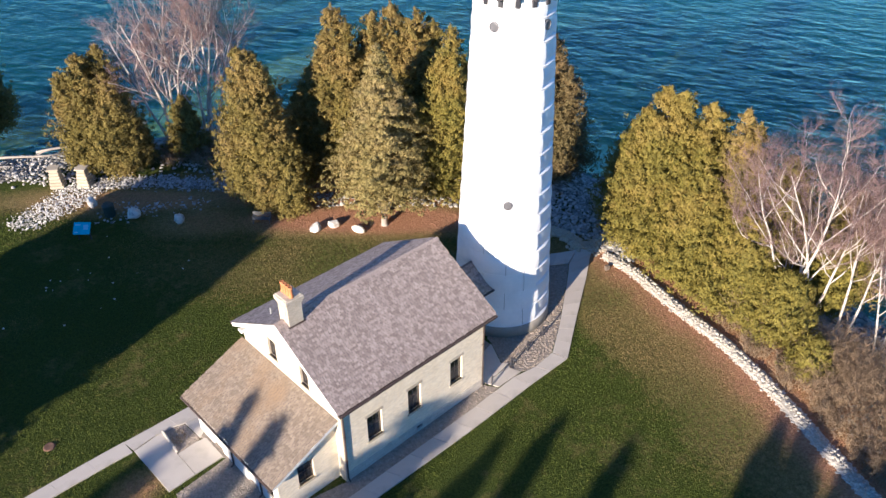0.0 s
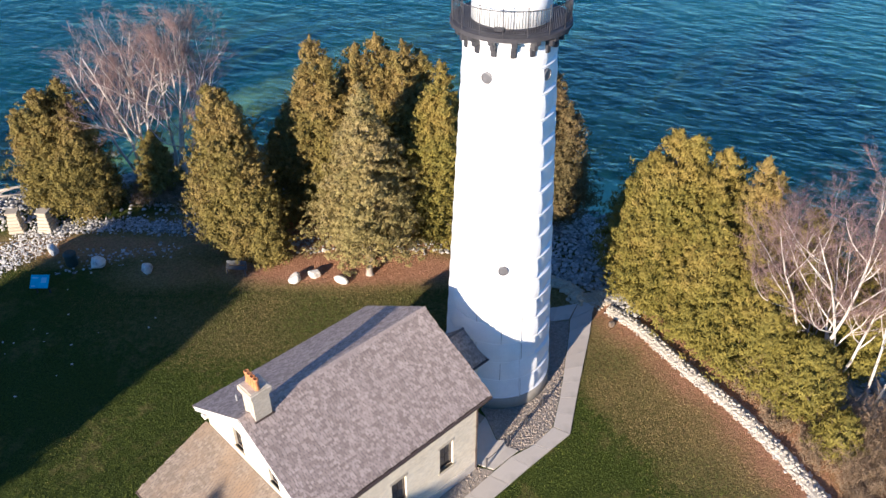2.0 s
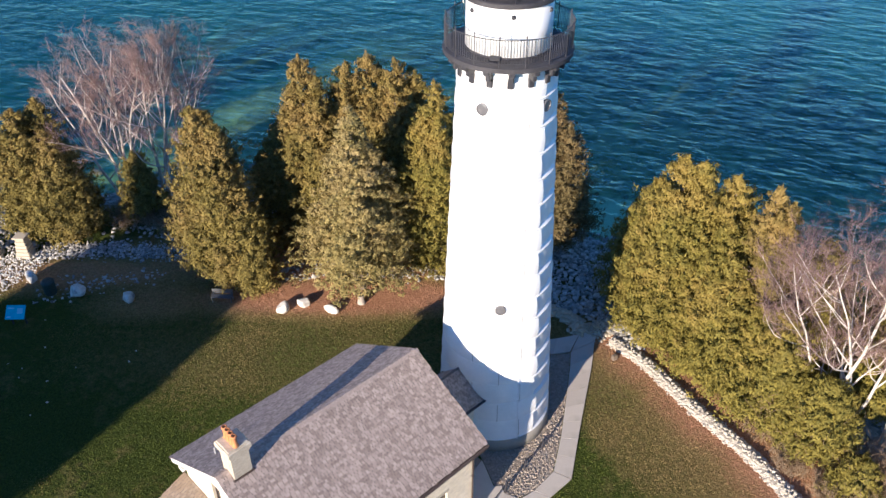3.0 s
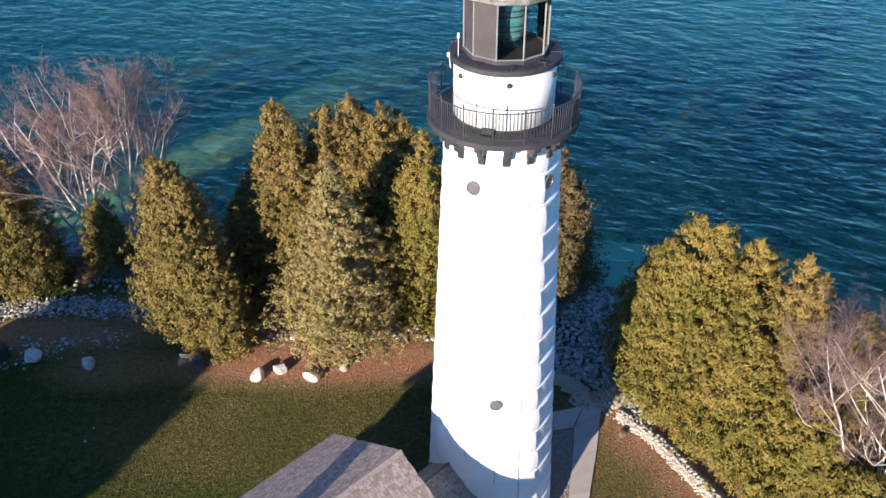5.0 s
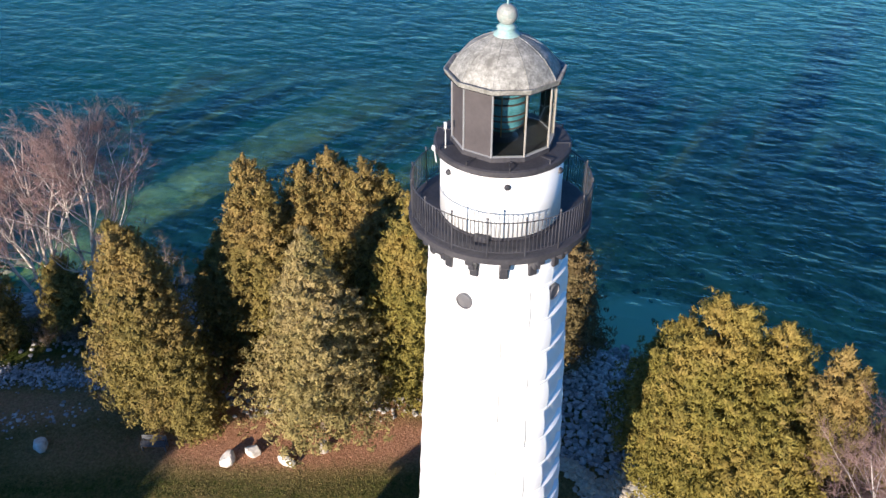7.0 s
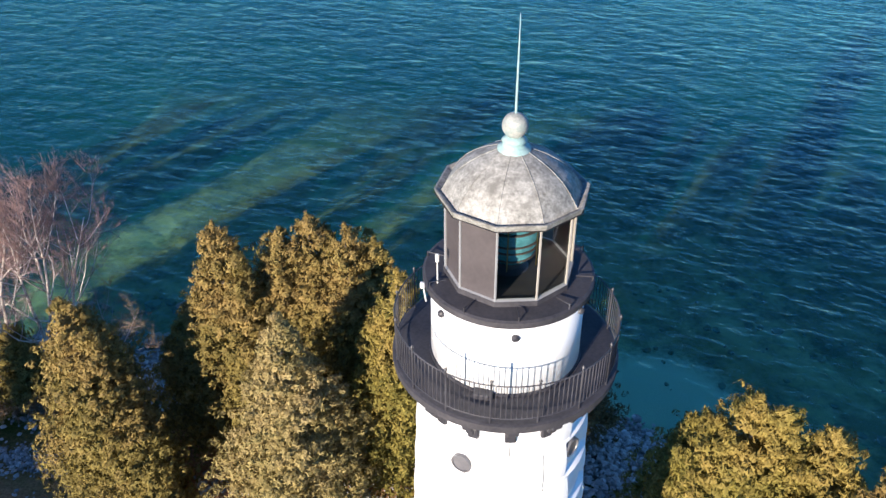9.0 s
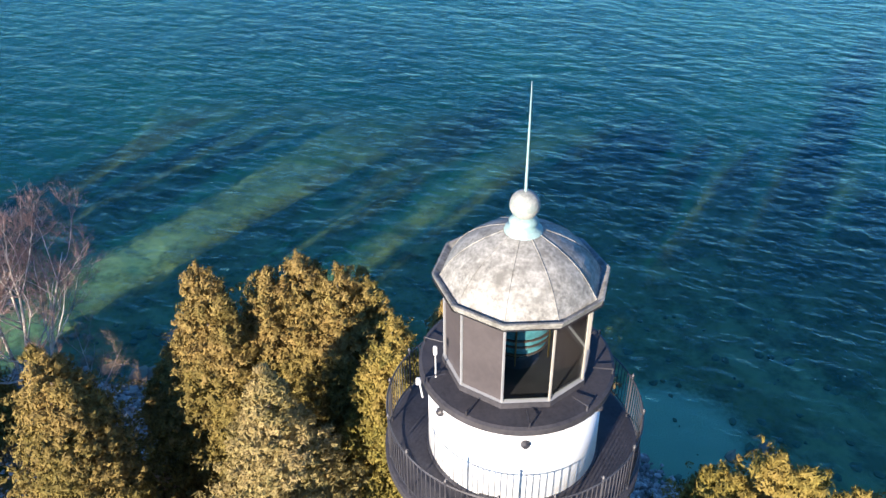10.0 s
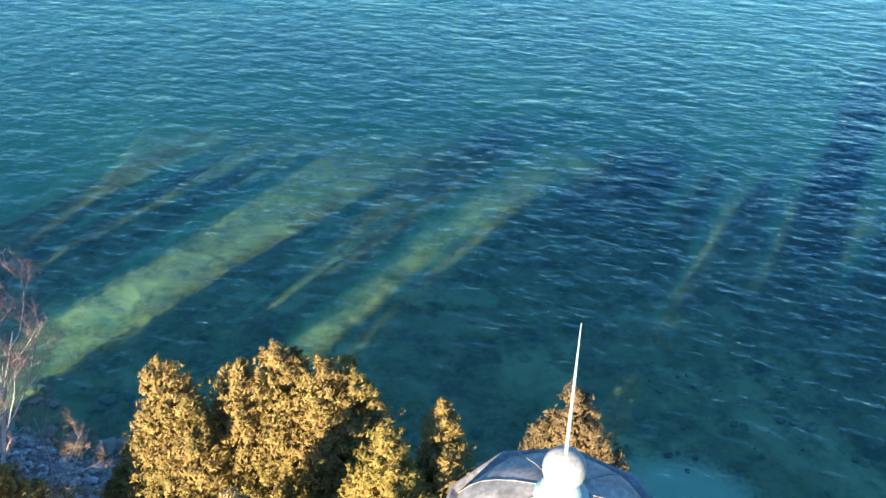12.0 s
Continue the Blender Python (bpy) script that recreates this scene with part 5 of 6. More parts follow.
def birch(x, y, stems, label, seed, twig_mat=M_TWIG, bark=M_BIRCH, thick=0.018, density=1.0, name="birch_tree"):
    """Bare birch: stems of (dx, dy, lean_x, lean_y, height), rising limbs, and a haze of red-brown twigs."""
    r = np.random.RandomState(seed)
    t = thing(name, pose(x, y, 0), label, "tree", "bare birches")
    s0, s1, rad = [], [], []

    def twigs(pts, d, count, reach):
        n = len(pts) - 1
        for k in range(int(count * density)):
            f = r.uniform(0.15, 1.0)
            i = min(int(f * n), n - 1)
            q = pts[i].lerp(pts[i + 1], f * n - i)
            e = q + (d * 0.7 + Vector(r.normal(size=3)) * 0.42 + Vector((0, 0, 0.3))).normalized() * r.uniform(0.4, 1.0) * reach
            s0.append(q), s1.append(e), rad.append(0.009)
            for _ in range(4):
                w = q.lerp(e, r.uniform(0.2, 0.9))
                s0.append(w), s1.append(w + ((e - q).normalized() * 0.7 + Vector(r.normal(size=3)) * 0.42).normalized() * r.uniform(0.2, 0.6) * reach), rad.append(0.0065)

    def grow(stem, fine, p, d, length, width, level):
        pts, n = [p], (8, 6, 4)[level]
        for i in range(n):
            d = (d + Vector(r.normal(size=3)) * (0.07, 0.13, 0.18)[level] + Vector((0, 0, (0.05, 0.16, 0.14)[level]))).normalized()
            p = p + d * length / n
            pts.append(p)
        radii = [width * (1 - 0.85 * i / n) for i in range(n + 1)]
        (stem if level < 2 else fine).tube(pts, radii, (7, 5, 3)[level])
        if level < 2:
            for k in range(int((10, 6)[level] * density + 0.5)):
                f = r.uniform(0.26, 0.93) if level == 0 else r.uniform(0.25, 0.95)
                i = min(int(f * n), n - 1)
                q = pts[i].lerp(pts[i + 1], f * n - i)
                side = Vector(r.normal(size=3))
                side = (side - side.dot(d) * d).normalized()
                nd = (d * 0.9 + side * (0.98, 0.95)[level]).normalized()
                grow(stem, fine, q, nd, length * ((0.5, 0.52)[level]) * r.uniform(0.7, 1.1) * (1.2 - 0.62 * f), radii[i] * (0.56, 0.5)[level], level + 1)
        if level == 0:
            twigs(pts[4:], d, 20, 1.0)
        else:
            twigs(pts, d, (12, 14)[level - 1], 1.1)

    fine = Shape()
    for dx, dy, lx, ly, hh in stems:
        sh = Shape()
        grow(sh, fine, Vector((dx, dy, -0.1)), Vector((lx, ly, 1)).normalized(), hh, thick * hh * 0.56, 0)
        part("stem", sh, bark, t, smooth=True)
    part("limb_spray", fine, M_LIMB, t, kind="stuff")
    v, f = cone_twigs(np.array([tuple(p) for p in s0]), np.array([tuple(p) for p in s1]), np.array(rad))
    tw = new("twig_spray", raw_mesh("twig_spray", v, f, twig_mat))
    tw.parent = t
    tagged(tw, kind="stuff")
    return t


BIR = "bare white-barked birch with reddish twigs"
birch(-26.3, 21.0, ((0, 0, -0.34, 0.03, 11.0), (0.4, 0.3, 0.02, 0.04, 12.8), (0.2, -0.2, -0.17, 0.04, 12.0), (0.6, 0.2, 0.1, 0.05, 12.2)), BIR + " by the shore", 51, thick=0.023, density=0.9)
birch(-23.3, 21.2, ((0, 0, 0.08, 0.04, 12.8), (0.3, 0.2, 0.26, 0.05, 11.6), (-0.3, 0.3, -0.06, 0.05, 12.4), (0.2, -0.3, 0.16, 0.02, 12.4)), BIR + ", many stems, by the shore", 52, thick=0.022, density=0.9)
birch(17.3, -2.0, ((0, 0, -0.24, 0.0, 10.6), (0.1, 0.1, -0.08, 0.02, 12.8)), BIR + " over green cedars", 53, thick=0.018)
birch(18.5, -2.0, ((0, 0, 0.03, 0.02, 11.8), (0.2, 0.1, 0.24, 0.04, 10.4)), BIR + " over green cedars", 54, thick=0.018)
birch(20.3, -2.8, ((0, 0, 0.1, 0.04, 10.4), (0.4, -0.3, 0.24, 0.1, 9.4)), BIR + ", leaning to the lake", 55, thick=0.016)
birch(21.6, -5.0, ((0, 0, -0.02, 0.1, 9.0), (0.4, 0.2, 0.24, 0.16, 8.0)), BIR + ", leaning to the lake", 56, thick=0.015)
birch(-21.3, 22.4, ((0, 0, 0.42, 0.12, 5.6), (0.2, 0.1, 0.7, 0.1, 4.6)), "low bare shrub birch leaning over the water", 57, bark=M_LIMB, twig_mat=M_BRUSH, density=0.45)
conifer("cedar_tree", -24.8, 20.2, 5.6, 1.5, M_CEDAR, "small golden cedar between bare birches", 62, clumps=260, group="shore cedars")
conifer("cedar_tree", -43.2, 25.2, 7.2, 2.0, M_CEDAR, "dark cedar at the rubble shore", 59, group="shore cedars")
# four unseen cedars, added to cast shade on the left part of the lake
conifer("cedar_tree", -43.4, 19.3, 12.8, 2.0, M_CEDAR, "tall cedar added out of view along the rubble shore", 63, group="shore cedars")
conifer("cedar_tree", -45.6, 17.8, 12.6, 2.0, M_CEDAR, "tall cedar added out of view along the rubble shore", 64, group="shore cedars")
conifer("cedar_tree", -47.4, 20.5, 12.6, 2.9, M_CEDAR, "tall cedar added out of view along the rubble shore", 60, group="shore cedars")
conifer("cedar_tree", -51.6, 22.5, 13.0, 3.2, M_CEDAR, "tall cedar added out of view along the rubble shore", 61, group="shore cedars")
birch(-44.6, 22.6, ((0, 0, -0.15, 0, 8.4), (0.5, 0.2, -0.05, 0, 7.6)), "bare dark shrub by the rubble shore", 58, bark=M_BARK, density=0.8)


def brush(x, y, rx, ry, h, n, label, seed):
    """A thicket of bare stems."""
    r = np.random.RandomState(seed)
    a, q = r.uniform(0, 6.28, n), np.sqrt(r.uniform(0, 1, n))
    b = np.stack([rx * q * np.cos(a), ry * q * np.sin(a), np.full(n, -0.1)], -1)
    d = r.normal(size=(n, 3)) * np.array([0.4, 0.4, 0.15]) + np.array([0, 0, 1])
    tips = b + d * (h * r.uniform(0.5, 1.0, (n, 1)))
    s, e, w = [b], [tips], [np.full(n, 0.018)]
    for k in range(9):
        f = r.uniform(0.25, 0.95, (n, 1))
        m = b + (tips - b) * f
        s.append(m)
        e.append(m + (d * 0.5 + r.normal(size=(n, 3)) * 0.55) * h * 0.28)
        w.append(np.full(n, 0.01))
    v, f = cone_twigs(np.concatenate(s), np.concatenate(e), np.concatenate(w))
    ob = new("bare_shrub", raw_mesh("bare_shrub", v, f, M_BRUSH))
    ob.matrix_basis = pose(x, y, float(ground_height(np.array([x]), np.array([y]))[0]))
    return tagged(ob, label, "shrub", "thickets", kind="stuff")


for i, (x, y, rx, ry, h, n) in enumerate(((18.6, -7.5, 1.6, 1.8, 2.4, 330), (20.0, -10.5, 1.8, 2.2, 2.2, 360), (21.5, -14.5, 2.0, 2.4, 2.0, 340), (22.2, -7.5, 1.8, 2.2, 2.6, 300), (17.6, -5.6, 1.0, 1.2, 1.6, 160),
                                          (-24.5, 20.8, 2.4, 1.6, 1.6, 260), (-21.5, 21.0, 1.8, 1.6, 2.0, 200), (13.9, -1.2, 0.8, 1.5, 1.2, 120), (-22, 18.5, 2.0, 1.2, 1.5, 160), (-1.5, 16.5, 2.2, 1.4, 1.6, 170), (23.8, -11, 1.6, 2.0, 2.2, 220), (15.4, -2.4, 1.0, 1.2, 3.4, 90), (-26.4, 20.4, 1.4, 1.0, 1.4, 160), (15.0, -3.9, 0.8, 1.3, 1.3, 150), (16.2, -6.6, 0.8, 1.5, 1.4, 190), (17.3, -9.6, 0.9, 1.6, 1.5, 200), (18.1, -12.6, 0.9, 1.7, 1.6, 200), (19.2, -15.8, 1.0, 1.7, 1.6, 200), (19.4, -6.0, 1.6, 1.4, 2.6, 220), (-25.5, 19.2, 1.8, 1.2, 1.2, 160), (-17.7, -10.95, 0.45, 0.45, 0.4, 40))):
    brush(x, y, rx, ry, h, n, "tangle of bare brown shrub stems by the shore" if y > -10.9 or x > 0 else "dry brown stems in a kerbed planting bed", 70 + i)

# trees out of view beyond the lawn whose long shadows reach the house and grass
SHADE = "tall dark conifer added out of view beyond the lawn"
for i in range(10):
    k, row = i % 5, i // 5
    conifer("conifer_tree", -37.3 - 0.825 * 2.6 * k - 2.6 * row, -21.8 + 0.565 * 2.6 * k - 4.0 * row, (11.2, 11.9, 12.8, 13.0, 12.4)[k] + 0.9 * row, 2.6, M_CEDAR, SHADE, 90 + i, clumps=120, leaves=7, leaf=0.72, group="far conifers")
# the last three, 20 m and up, are added only to narrow sunlit lake strips
for i, (x, y, h, r) in enumerate(((-18.0, -41.6, 10.5, 0.9), (-14.4, -43.0, 10.3, 0.8), (-6.2, -42.0, 10.5, 2.2), (-4.2, -41.8, 10.9, 2.2), (-2.2, -43.2, 11.0, 1.8), (-28.0, -34.2, 11.0, 0.75), (-26.2, -35.6, 11.0, 0.75), (-22.0, -44, 10.8, 1.5),
                                 (-22.7, -37.7, 10.7, 2.6), (-37.4, -41.3, 10.1, 1.9), (0.2, -42.6, 11.4, 2.2), (2.6, -43.4, 11.2, 2.0), (-50.0, -20.5, 21.5, 1.5), (-48.2, -20.0, 22.0, 1.5), (-43.0, -19.0, 20.0, 1.0))):
    conifer("conifer_tree", x, y, h, r, M_CEDAR, SHADE, 110 + i, clumps=200, leaves=7, leaf=0.56, group="far conifers")


# ---- stones ----
def stone_mesh(seed, flat=0.7):
    r = np.random.RandomState(seed)
    bm = bmesh.new()
    bmesh.ops.create_icosphere(bm, subdivisions=1, radius=1.0)
    for v in bm.verts:
        v.co *= r.uniform(0.72, 1.22)
        v.co.z *= flat
    me = bpy.data.meshes.new("stone")
    bm.to_mesh(me)
    bm.free()
    me.materials.append(M_LIME)
    return me



M_WALLFILL = mat("pale_wall_rubble", (0.34, 0.31, 0.26), (0.6, 0.56, 0.49), 3, 0.9, 0.3, 14, vary="island")


M_CORE = mat("wall_hearting", (0.3, 0.27, 0.22), (0.58, 0.54, 0.47), 5, 0.95, 0.6, 14, bump_size=0.05)


def dry_wall():
    w = thing("wall_stone", pose(0, 0, 0), "low dry wall of pale rough limestone along the lawn", "stone wall", kind="structure")
    meshes = [stone_mesh(200 + k, 0.62) for k in range(9)]
    r = np.random.RandomState(8)
    fill_p, fill_s = [], []
    for (ax, ay), (bx, by) in zip(WALL, WALL[1:]):
        l = math.dist((ax, ay), (bx, by))
        nx_, ny_ = -(by - ay) / l, (bx - ax) / l
        for k in range(int(l / 0.26)):
            s = (k + r.uniform(0.2, 0.8)) * 0.26 / l
            for layer, across in ((0, -0.36), (0, -0.1), (0, 0.14), (0, 0.38), (1, -0.16), (1, 0.12)):
                o = across + r.uniform(-0.08, 0.08)
                z = r.uniform(0.06, 0.115)
                x_, y_, z_ = ax + (bx - ax) * s + nx_ * o, ay + (by - ay) * s + ny_ * o, 0.1 + 0.2 * layer
                if len(w.children) < 290 and layer == 1:
                    st = new("stone", meshes[r.randint(9)])
                    st.parent = w
                    st.matrix_basis = pose(x_, y_, z_, r.uniform(-15, 15), r.uniform(-15, 15), r.uniform(0, 360)) @ Matrix.Diagonal((z * 1.15, z, z, 1))
                else:
                    fill_p.append((x_, y_, z_))
                    fill_s.append(z)
        for k in range(int(l * 95)):
            s, o = r.uniform(0, 1), r.uniform(-0.5, 0.5) + r.normal() * 0.05
            fill_p.append((ax + (bx - ax) * s + nx_ * o, ay + (by - ay) * s + ny_ * o, 0.05 + 0.55 * max(0, 0.45 - abs(o)) * r.uniform(0.3, 1.2)))
            fill_s.append(r.uniform(0.04, 0.1))
    core, n = Shape(), 0
    for (ax, ay), (bx, by) in zip(WALL, WALL[1:]):
        l = math.dist((ax, ay), (bx, by))
        nx_, ny_ = -(by - ay) / l, (bx - ax) / l
        for k in range(int(l / 0.2)):
            s = (k + 0.5) * 0.2 / l
            for o, z in ((-0.5, -0.05), (-0.34, 0.17), (0.0, 0.25), (0.34, 0.17), (0.5, -0.05)):
                o += r.uniform(-0.06, 0.06)
                core.v.append((ax + (bx - ax) * s + nx_ * o, ay + (by - ay) * s + ny_ * o, z + (r.uniform(-0.05, 0.05) if z > 0 else 0)))
            n += 1
    core.f = [(5 * i + j, 5 * i + j + 1, 5 * i + j + 6, 5 * i + j + 5) for i in range(n - 1) for j in range(4)]
    part("core", core, M_CORE, w, "pale rubble heart of the wall")
    stone_heap("rubble", np.array(fill_p), np.array(fill_s), M_WALLFILL, "small pale wall rubble", "stones", 12, parent=w)


dry_wall()


def cobbles(poly, n, size, label, seed, mound=0.0, material=M_COBBLE):
    r = np.random.RandomState(seed + 1)
    p = scatter(poly, n, seed)
    p = p + r.normal(size=p.shape) * 0.3
    z = ground_height(p[:, 0], p[:, 1]) + mound * r.uniform(0, 1, len(p)) + 0.02
    return stone_heap("cobbles", np.c_[p, z], r.uniform(size[0], size[1], len(p)) * r.uniform(0.6, 1.2, len(p)), material, label, "stones", seed)


cobbles([(-52, 15.2), (-40, 15.6), (-31, 15.4), (-30.5, 20), (-34, 24.5), (-41, 21.5), (-53, 18.5)], 2300, (0.07, 0.19), "heap of pale shore rubble", 301, 0.6)
cobbles([(-36.0, 9.2), (-33.4, 9.3), (-31.2, 12.5), (-29.8, 15.6), (-33.4, 15.6), (-34.6, 12.6)], 1700, (0.03, 0.085), "spill of white cobbles on the lawn", 302, 0.1, M_BOULDER)
cobbles([(-31, 14.9), (-26, 15.2), (-20.5, 14.6), (-20.3, 15.7), (-26, 16.5), (-31, 16.4)], 1500, (0.05, 0.13), "band of grey shore stones", 303, 0.2)
cobbles([(-27, 18), (-20, 16.5), (-13, 21), (-12, 24.5), (-20, 27), (-28, 28.5)], 900, (0.06, 0.2), "grey shore stones under birches", 304, 0.1)
cobbles([(2.6, 8.0), (7.2, 7.6), (9.5, 11), (14.5, 15), (10.5, 18.5), (7.5, 20.5), (2, 21.5), (0.5, 14)], 3900, (0.07, 0.22), "grey cobble beach behind the tower", 305, 0.15)
cobbles([(7.2, 7.8), (8.6, 4.6), (9.6, 5.2), (8.6, 9)], 420, (0.1, 0.22), "pale stones at the wall's end", 306, 0.15)
cobbles([(18.9, -15), (18.2, -9.5), (20.5, -4), (22.5, 3), (25.5, -5), (28, -17), (22, -22), (19.5, -20)], 1200, (0.06, 0.22), "grey rubble shore beyond the wall", 307, 0.15)
cobbles([(-14, 12.4), (-1, 12.0), (0, 13.5), (-14, 14.2)], 350, (0.07, 0.18), "pale stones at the foot of the trees", 308, 0.05)
cobbles([(-29.5, 9.6), (-24, 11.6), (-21, 12.2), (-22, 13.2), (-29, 12.6)], 160, (0.05, 0.13), "scattered pebbles on bare soil", 309, 0.0)
p = scatter([(-31, -3), (-22, -2), (-20, 4), (-23, 8.5), (-31, 8)], 18, 340)
stone_heap("cobbles", np.c_[p, np.full(len(p), 0.05)], np.random.RandomState(5).uniform(0.04, 0.09, len(p)), M_BOULDER, "small pale stones lying in the grass", "stones", 341)
r_gap = np.random.RandomState(330)
for pts, n, label in (([(3.2, 8.5), (4.4, 8.2), (5.2, 7.7), (5.8, 7.0), (5.66, 6.3)], 420, "low rough stone wall curving behind the tower"), ([(6.8, 6.5), (7.9, 7.0), (9.4, 7.9)], 420, "heap of grey stones ending the wall")):
    at = r_gap.uniform(0, len(pts) - 1.001, n)
    base = np.array([np.array(pts[int(q)]) * (1 - q % 1) + np.array(pts[int(q) + 1]) * (q % 1) for q in at])
    off = r_gap.normal(size=(n, 2)) * (0.22 if len(pts) > 3 else 0.42)
    height = np.clip(0.62 - np.hypot(off[:, 0], off[:, 1]) * 0.9, 0.05, 1) * r_gap.uniform(0.1, 1.0, n)
    stone_heap("cobbles", np.c_[base + off, height], r_gap.uniform(0.09, 0.2, n), M_PILLAR, label, "stones", 331)
peg = thing("wooden_block", pose(7.45, 3.9, 0, 0, 0, 25), "small red-brown wooden block in the grass", "block")
part("body", Shape().box((-0.16, -0.12, -0.05), (0.16, 0.12, 0.34), 0.03), M_BARK, peg)
M_BEDSTONE = mat("lake_bed_stone", (0.13, 0.14, 0.11), (0.27, 0.27, 0.2), 3, 0.9, 0.2, 14, vary="island")
p = scatter([(9, 18), (15, 15.5), (22, 10), (30, 22), (22, 34), (10, 32)], 80, 310)
stone_heap("lake_stones", np.c_[p, ground_height(p[:, 0], p[:, 1]) + 0.05], np.random.RandomState(3).uniform(0.15, 0.62, len(p)) ** 1.5, M_BEDSTONE, "dark boulders on the lake bed", "stones", 311)



p = np.concatenate([scatter([(-46, 19), (-34, 23.5), (-30, 28), (-32, 31), (-46, 25)], 60, 312), scatter([(-28, 28), (-12, 25), (-2, 23.5), (8, 21), (9, 25), (-10, 31), (-27, 33)], 90, 313)])
stone_heap("lake_stones", np.c_[p, ground_height(p[:, 0], p[:, 1]) + 0.1], np.random.RandomState(6).uniform(0.2, 0.8, len(p)) ** 1.4, M_BEDSTONE, "dark boulders awash along the shore", "stones", 314)


def boulder(x, y, rx, ry, rz, seed, label):
    r = np.random.RandomState(seed)
    bm = bmesh.new()
    bmesh.ops.create_icosphere(bm, subdivisions=3, radius=1.0)
    ax = [Vector(r.normal(size=3)).normalized() for _ in range(11)]
    for v in bm.verts:
        d = v.co.normalized()
        k = min([1.0] + [0.7 / max(d.dot(a), 0.01) for a in ax if d.dot(a) > 0.7])
        v.co = d * k * (1 + 0.04 * noise.noise(d * 4 + Vector((seed, 0, 0))))
        v.co = Vector((v.co.x * rx, v.co.y * ry, v.co.z * rz))
    me = bpy.data.meshes.new("boulder")
    bm.to_mesh(me)
    bm.free()
    me.materials.append(M_BOULDER)
    ob = new("boulder", me)
    ob.matrix_basis = pose(x, y, rz * 0.6, 0, 0, r.uniform(0, 360)) @ Matrix.Diagonal((1.2, 1.2, 1.2, 1))
    return tagged(ob, label, "boulder", "boulders on the lawn")


boulder(-26.7, 10.8, 0.52, 0.42, 0.48, 1, "large pale boulder on shaded grass")
boulder(-23.2, 10.1, 0.4, 0.36, 0.46, 2, "squarish white boulder on shaded grass")
boulder(-30.4, 12.4, 0.44, 0.36, 0.46, 3, "white boulder by the cobble spill")
boulder(-12.9, 8.95, 0.5, 0.34, 0.3, 4, "low white boulder on red-brown litter")
boulder(-11.7, 9.4, 0.44, 0.34, 0.32, 5, "low white boulder with a long shadow")
boulder(-9.85, 8.8, 0.52, 0.3, 0.28, 6, "flat broken white boulder on litter")


def pillar(x, y, turn, seed):
    t = thing("stone_pillar", pose(x, y, 0, 0, 0, turn), "tapered tan stone pillar by the rubble shore", "pillar", "gate pillars")
    r = np.random.RandomState(seed)
    z = 0.0
    for k in range(6):
        w = 0.52 - 0.035 * k
        hh = 0.27
        part("stone_block", Shape().box((-w + r.uniform(-0.03, 0.03), -w * 0.9, z), (w + r.uniform(-0.03, 0.03), w * 0.9, z + hh - 0.008), 0.04), M_PILLAR, t)
        z += hh
    part("cap", Shape().box((-0.44, -0.42, z), (0.44, 0.42, z + 0.12), 0.03), M_PILLAR, t)


pillar(-34.1, 15.3, 8, 1)
pillar(-31.9, 15.3, -6, 2)


def log(x, y, z, turn, l, r0, label):
    t = thing("driftwood_log", pose(x, y, z, 0, 0, turn), label, "log", "driftwood")
    part("stem", Shape().tube([(0, 0, 0), (l * 0.3, 0.1, 0.05), (l * 0.7, -0.05, 0.1), (l, 0.1, 0.2)], [r0, r0 * 0.9, r0 * 0.7, r0 * 0.4], 8), M_DRIFT, t, smooth=True)
    part("branch", Shape().tube([(l * 0.6, 0, 0.08), (l * 0.75, 0.35, 0.3), (l * 0.85, 0.6, 0.35)], [r0 * 0.4, r0 * 0.3, r0 * 0.1], 6), M_DRIFT, t)


log(-41.5, 19.2, 0.35, 4, 6.2, 0.12, "long bleached driftwood log on rubble")
log(-43.5, 18.0, 0.4, -6, 5.0, 0.1, "bleached driftwood log on rubble")
log(-38.0, 20.6, 0.2, 20, 4.0, 0.12, "grey driftwood stem on rubble")


def bench(x, y, turn):
    t = thing("garden_bench", pose(x, y, 0, 0, 0, turn), "grey slatted bench under a cedar", "bench")
    for u in (-0.62, 0.62):
        part("leg", Shape().box((u - 0.03, -0.22, 0), (u + 0.03, -0.16, 0.44), 0.008), M_BENCH, t)
        part("leg", Shape().box((u - 0.03, 0.18, 0), (u + 0.03, 0.24, 0.86), 0.008), M_BENCH, t)
        part("arm", Shape().box((u - 0.035, -0.24, 0.6), (u + 0.035, 0.2, 0.64), 0.008), M_BENCH, t)
    for k in range(4):
        part("slat", Shape().box((-0.68, -0.24 + 0.11 * k, 0.43), (0.68, -0.15 + 0.11 * k, 0.46), 0.006), M_BENCH, t)
    for k in range(3):
        part("back_slat", Shape().box((-0.68, 0.17, 0.54 + 0.12 * k), (0.68, 0.2, 0.63 + 0.12 * k), 0.006), M_BENCH, t)


bench(-17.0, 9.9, -4)
M_STUMP = mat("red_brown_wood", (0.09, 0.05, 0.035), (0.19, 0.11, 0.075), 6, 0.9, 0.3, 20)
low_stump = thing("tree_stump", pose(-24.4, -11.45, 0), "low red-brown sawn stump in the mown lawn", "stump")
part("stem", Shape().lathe([(0.36, -0.05), (0.31, 0.03), (0.28, 0.08), (0.25, 0.1), (0.0, 0.09)], 14), M_STUMP, low_stump)
stump = thing("tree_stump", pose(-7.95, 9.55, 0), "short sawn tree stump on red-brown litter", "stump")
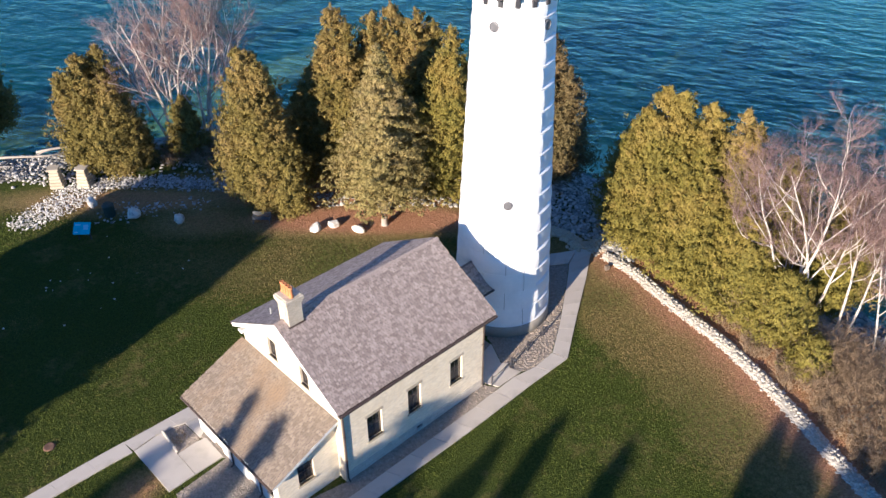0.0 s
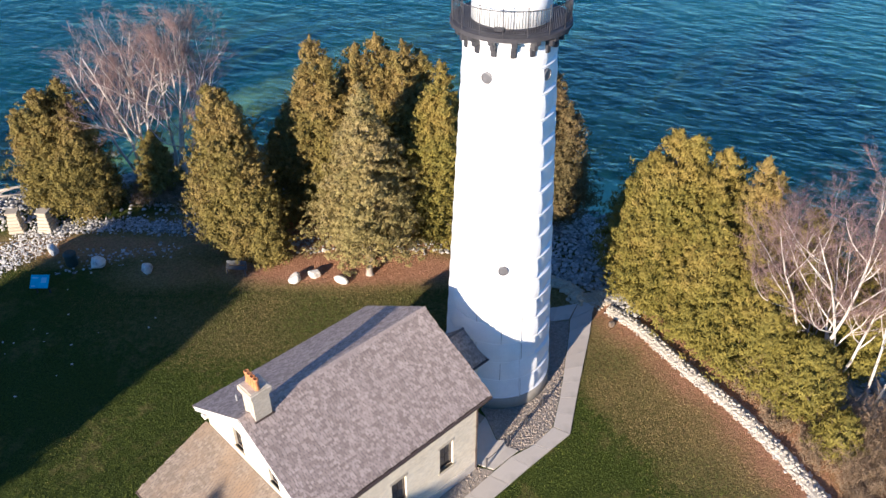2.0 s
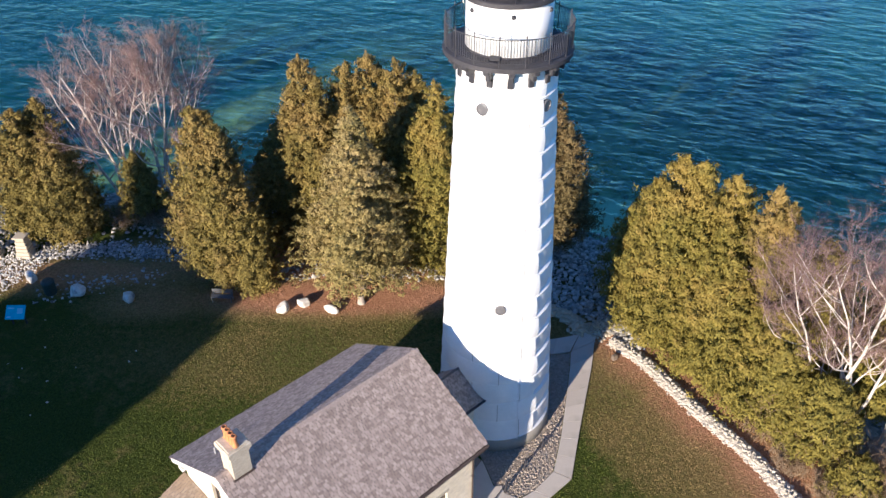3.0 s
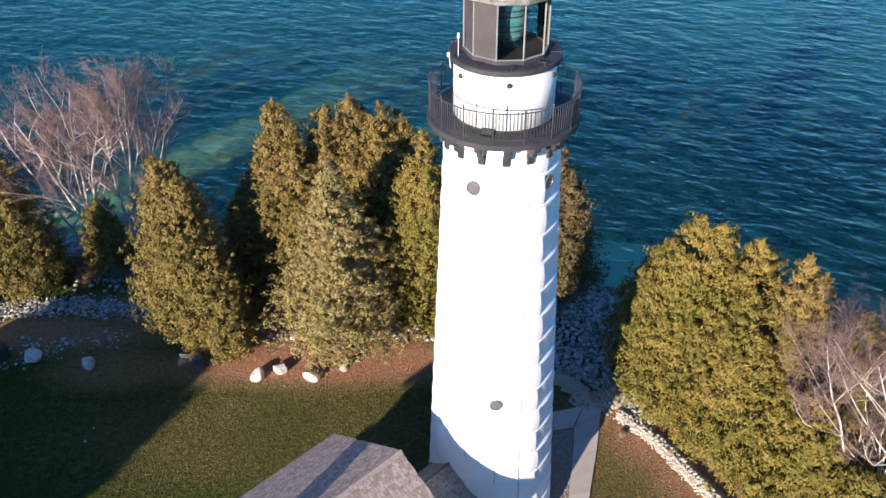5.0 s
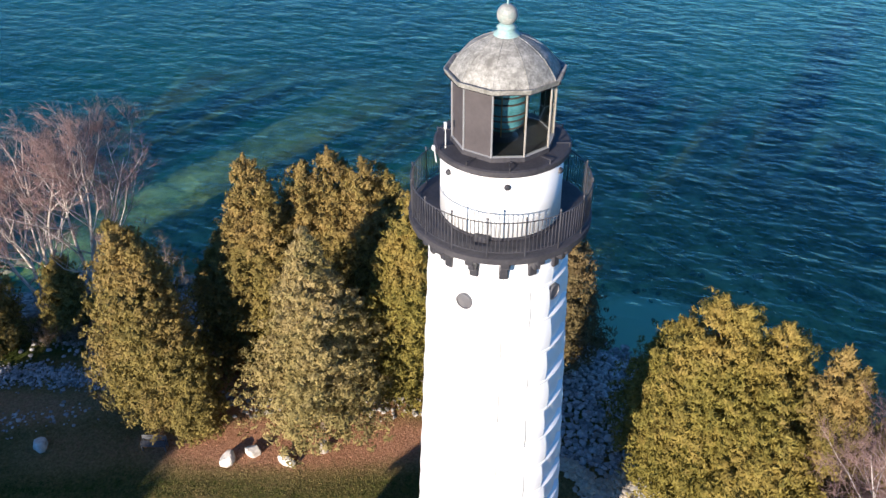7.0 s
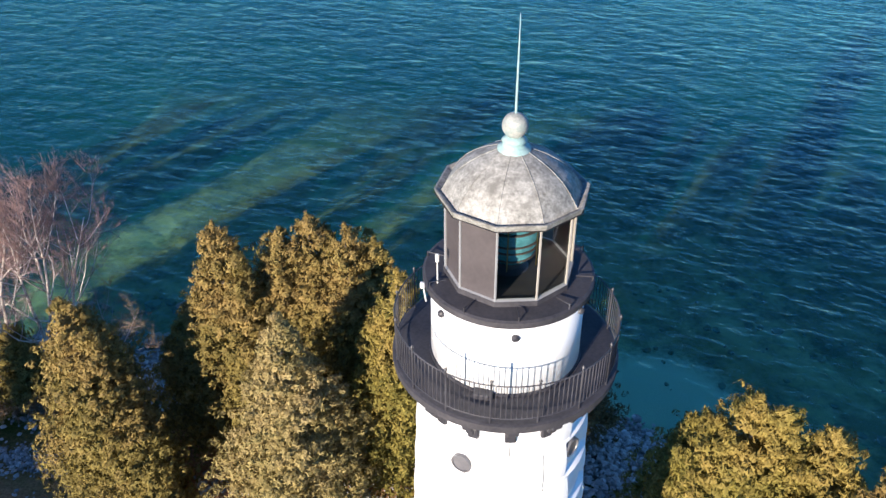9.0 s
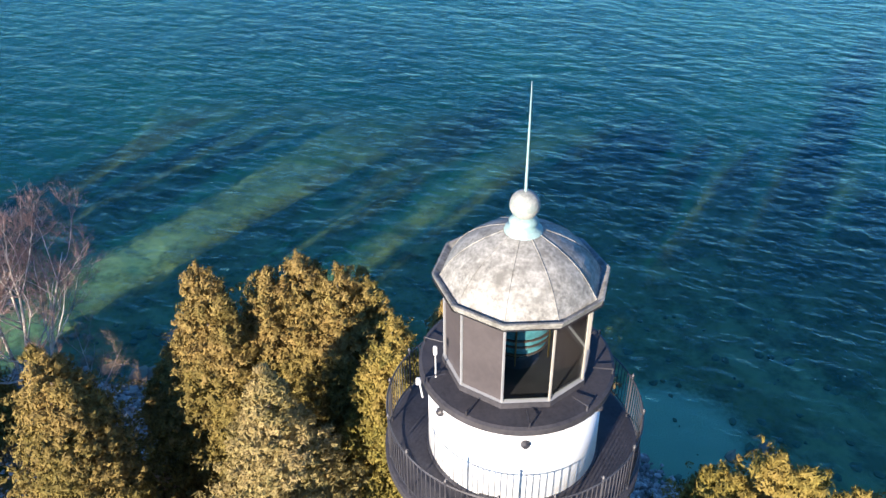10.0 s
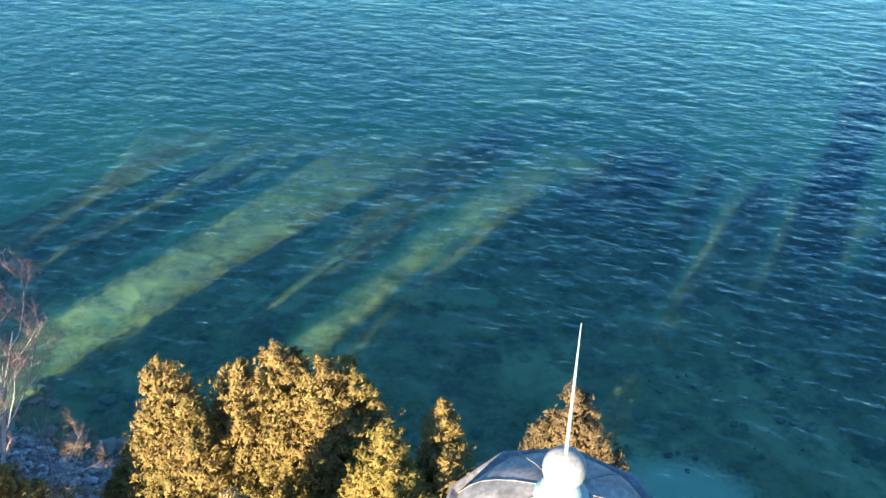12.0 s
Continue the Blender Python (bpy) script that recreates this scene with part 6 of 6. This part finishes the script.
part("stem", Shape().lathe([(0.34, -0.05), (0.27, 0.06), (0.23, 0.2), (0.215, 0.62), (0.2, 0.65), (0.0, 0.64)], 14), M_DRIFT, stump)


def info_sign(x, y, turn):
    t = thing("information_sign", pose(x, y, 0, 0, 0, turn), "slanted bright blue information panel on two posts", "sign")
    for u in (-0.42, 0.42):
        part("post", Shape().box((u - 0.04, 0.1, 0), (u + 0.04, 0.18, 0.95), 0.008), M_BLACK, t)
    tilt = pose(0, 0.08, 0.98, 38, 0, 0)
    part("panel", Shape().box((-0.6, -0.46, 0), (0.6, 0.46, 0.04), 0.01), M_BLUE, t, "bright blue panel face", m=tilt)
    for lo, hi in (((-0.5, 0.2, 0.041), (-0.1, 0.3, 0.045)), ((-0.5, -0.36, 0.041), (-0.25, -0.26, 0.045)), ((0.1, -0.1, 0.041), (0.45, 0.26, 0.045))):
        part("bar", Shape().box(lo, hi), M_SIGNPALE, t, m=tilt)


info_sign(-29.35, 7.75, 0)


def bin_(x, y):
    t = thing("litter_bin", pose(x, y, 0), "dark green litter bin in the shade", "bin")
    part("body", Shape().lathe([(0.36, 0), (0.4, 0.1), (0.42, 0.85), (0.4, 0.9)], 20), M_BIN, t, smooth=False)
    part("lid", Shape().lathe([(0.44, 0.9), (0.44, 0.97), (0.3, 1.1), (0.0, 1.14)], 20), M_BIN, t)


bin_(-28.6, 11.0)


# ---- grass blades standing on the mown lawn ----
def lawn_blades(seed, per_m2=165):
    r = np.random.RandomState(seed)
    areas = [[(-42, -22), (-9, -22), (-1, -9), (-1, 12), (-42, 12)], [(-13, -23), (19.5, -23), (17.2, -14.2), (13.2, -3.5), (9.1, 3.75), (7.3, 5.4), (4, 8), (-1, 8), (-1, -23)]]
    p = np.concatenate([scatter(areas[0], 1250 * per_m2, seed), scatter(areas[1], 430 * per_m2, seed + 1)])
    p = p[~(inside_poly(p, areas[1]) & (np.arange(len(p)) < len(p) // 2))]
    house = [tuple((HOUSE @ Vector((u, v, 0)))[:2]) for u, v in ((-4.2, 0.6), (0.3, 0.4), (10.1, 0.4), (14.2, 3.0), (14.2, 6.2), (10.1, 8.7), (0.3, 8.7), (-3.4, 8.7))]
    for poly in (*PAVED, *BEDS, house):
        p = p[~inside_poly(p, list(poly))]
    p = p[np.hypot(p[:, 0], p[:, 1]) > 3.3]
    k = litter_at(p[:, 0], p[:, 1]) + (0.26 * wobble(p[:, 0], p[:, 1], 6.0, 31) + r.normal(size=len(p)) * 0.07)
    k = np.clip(k, 0, 1)
    keep = r.uniform(0, 1, len(p)) > np.clip(k - 0.55, 0, 1) * 1.5
    p, k = p[keep], k[keep]
    n = len(p)
    a = r.uniform(0, 6.28, n)
    side = np.stack([np.cos(a), np.sin(a), np.zeros(n)], -1) * r.uniform(0.018, 0.034, (n, 1))
    root = np.c_[p, ground_height(p[:, 0], p[:, 1]) - 0.005]
    tip = root + np.c_[r.normal(size=(n, 2)) * 0.028, r.uniform(0.035, 0.085, n)]
    v = np.stack([root - side, root + side, tip], 1).reshape(-1, 3)
    ob = new("lawn_grass", raw_mesh("lawn_grass", v, np.arange(3 * n).reshape(-1, 3), blade_mat()))
    layer = ob.data.color_attributes.new("kind", "FLOAT_COLOR", "POINT")
    layer.data.foreach_set("color", np.repeat(np.stack([k, k, k, np.ones(n)], -1), 3, 0).astype(np.float32).ravel())
    return tagged(ob, "short green grass, dry and rusty by the wall", "grass", kind="stuff")


lawn_blades(77)
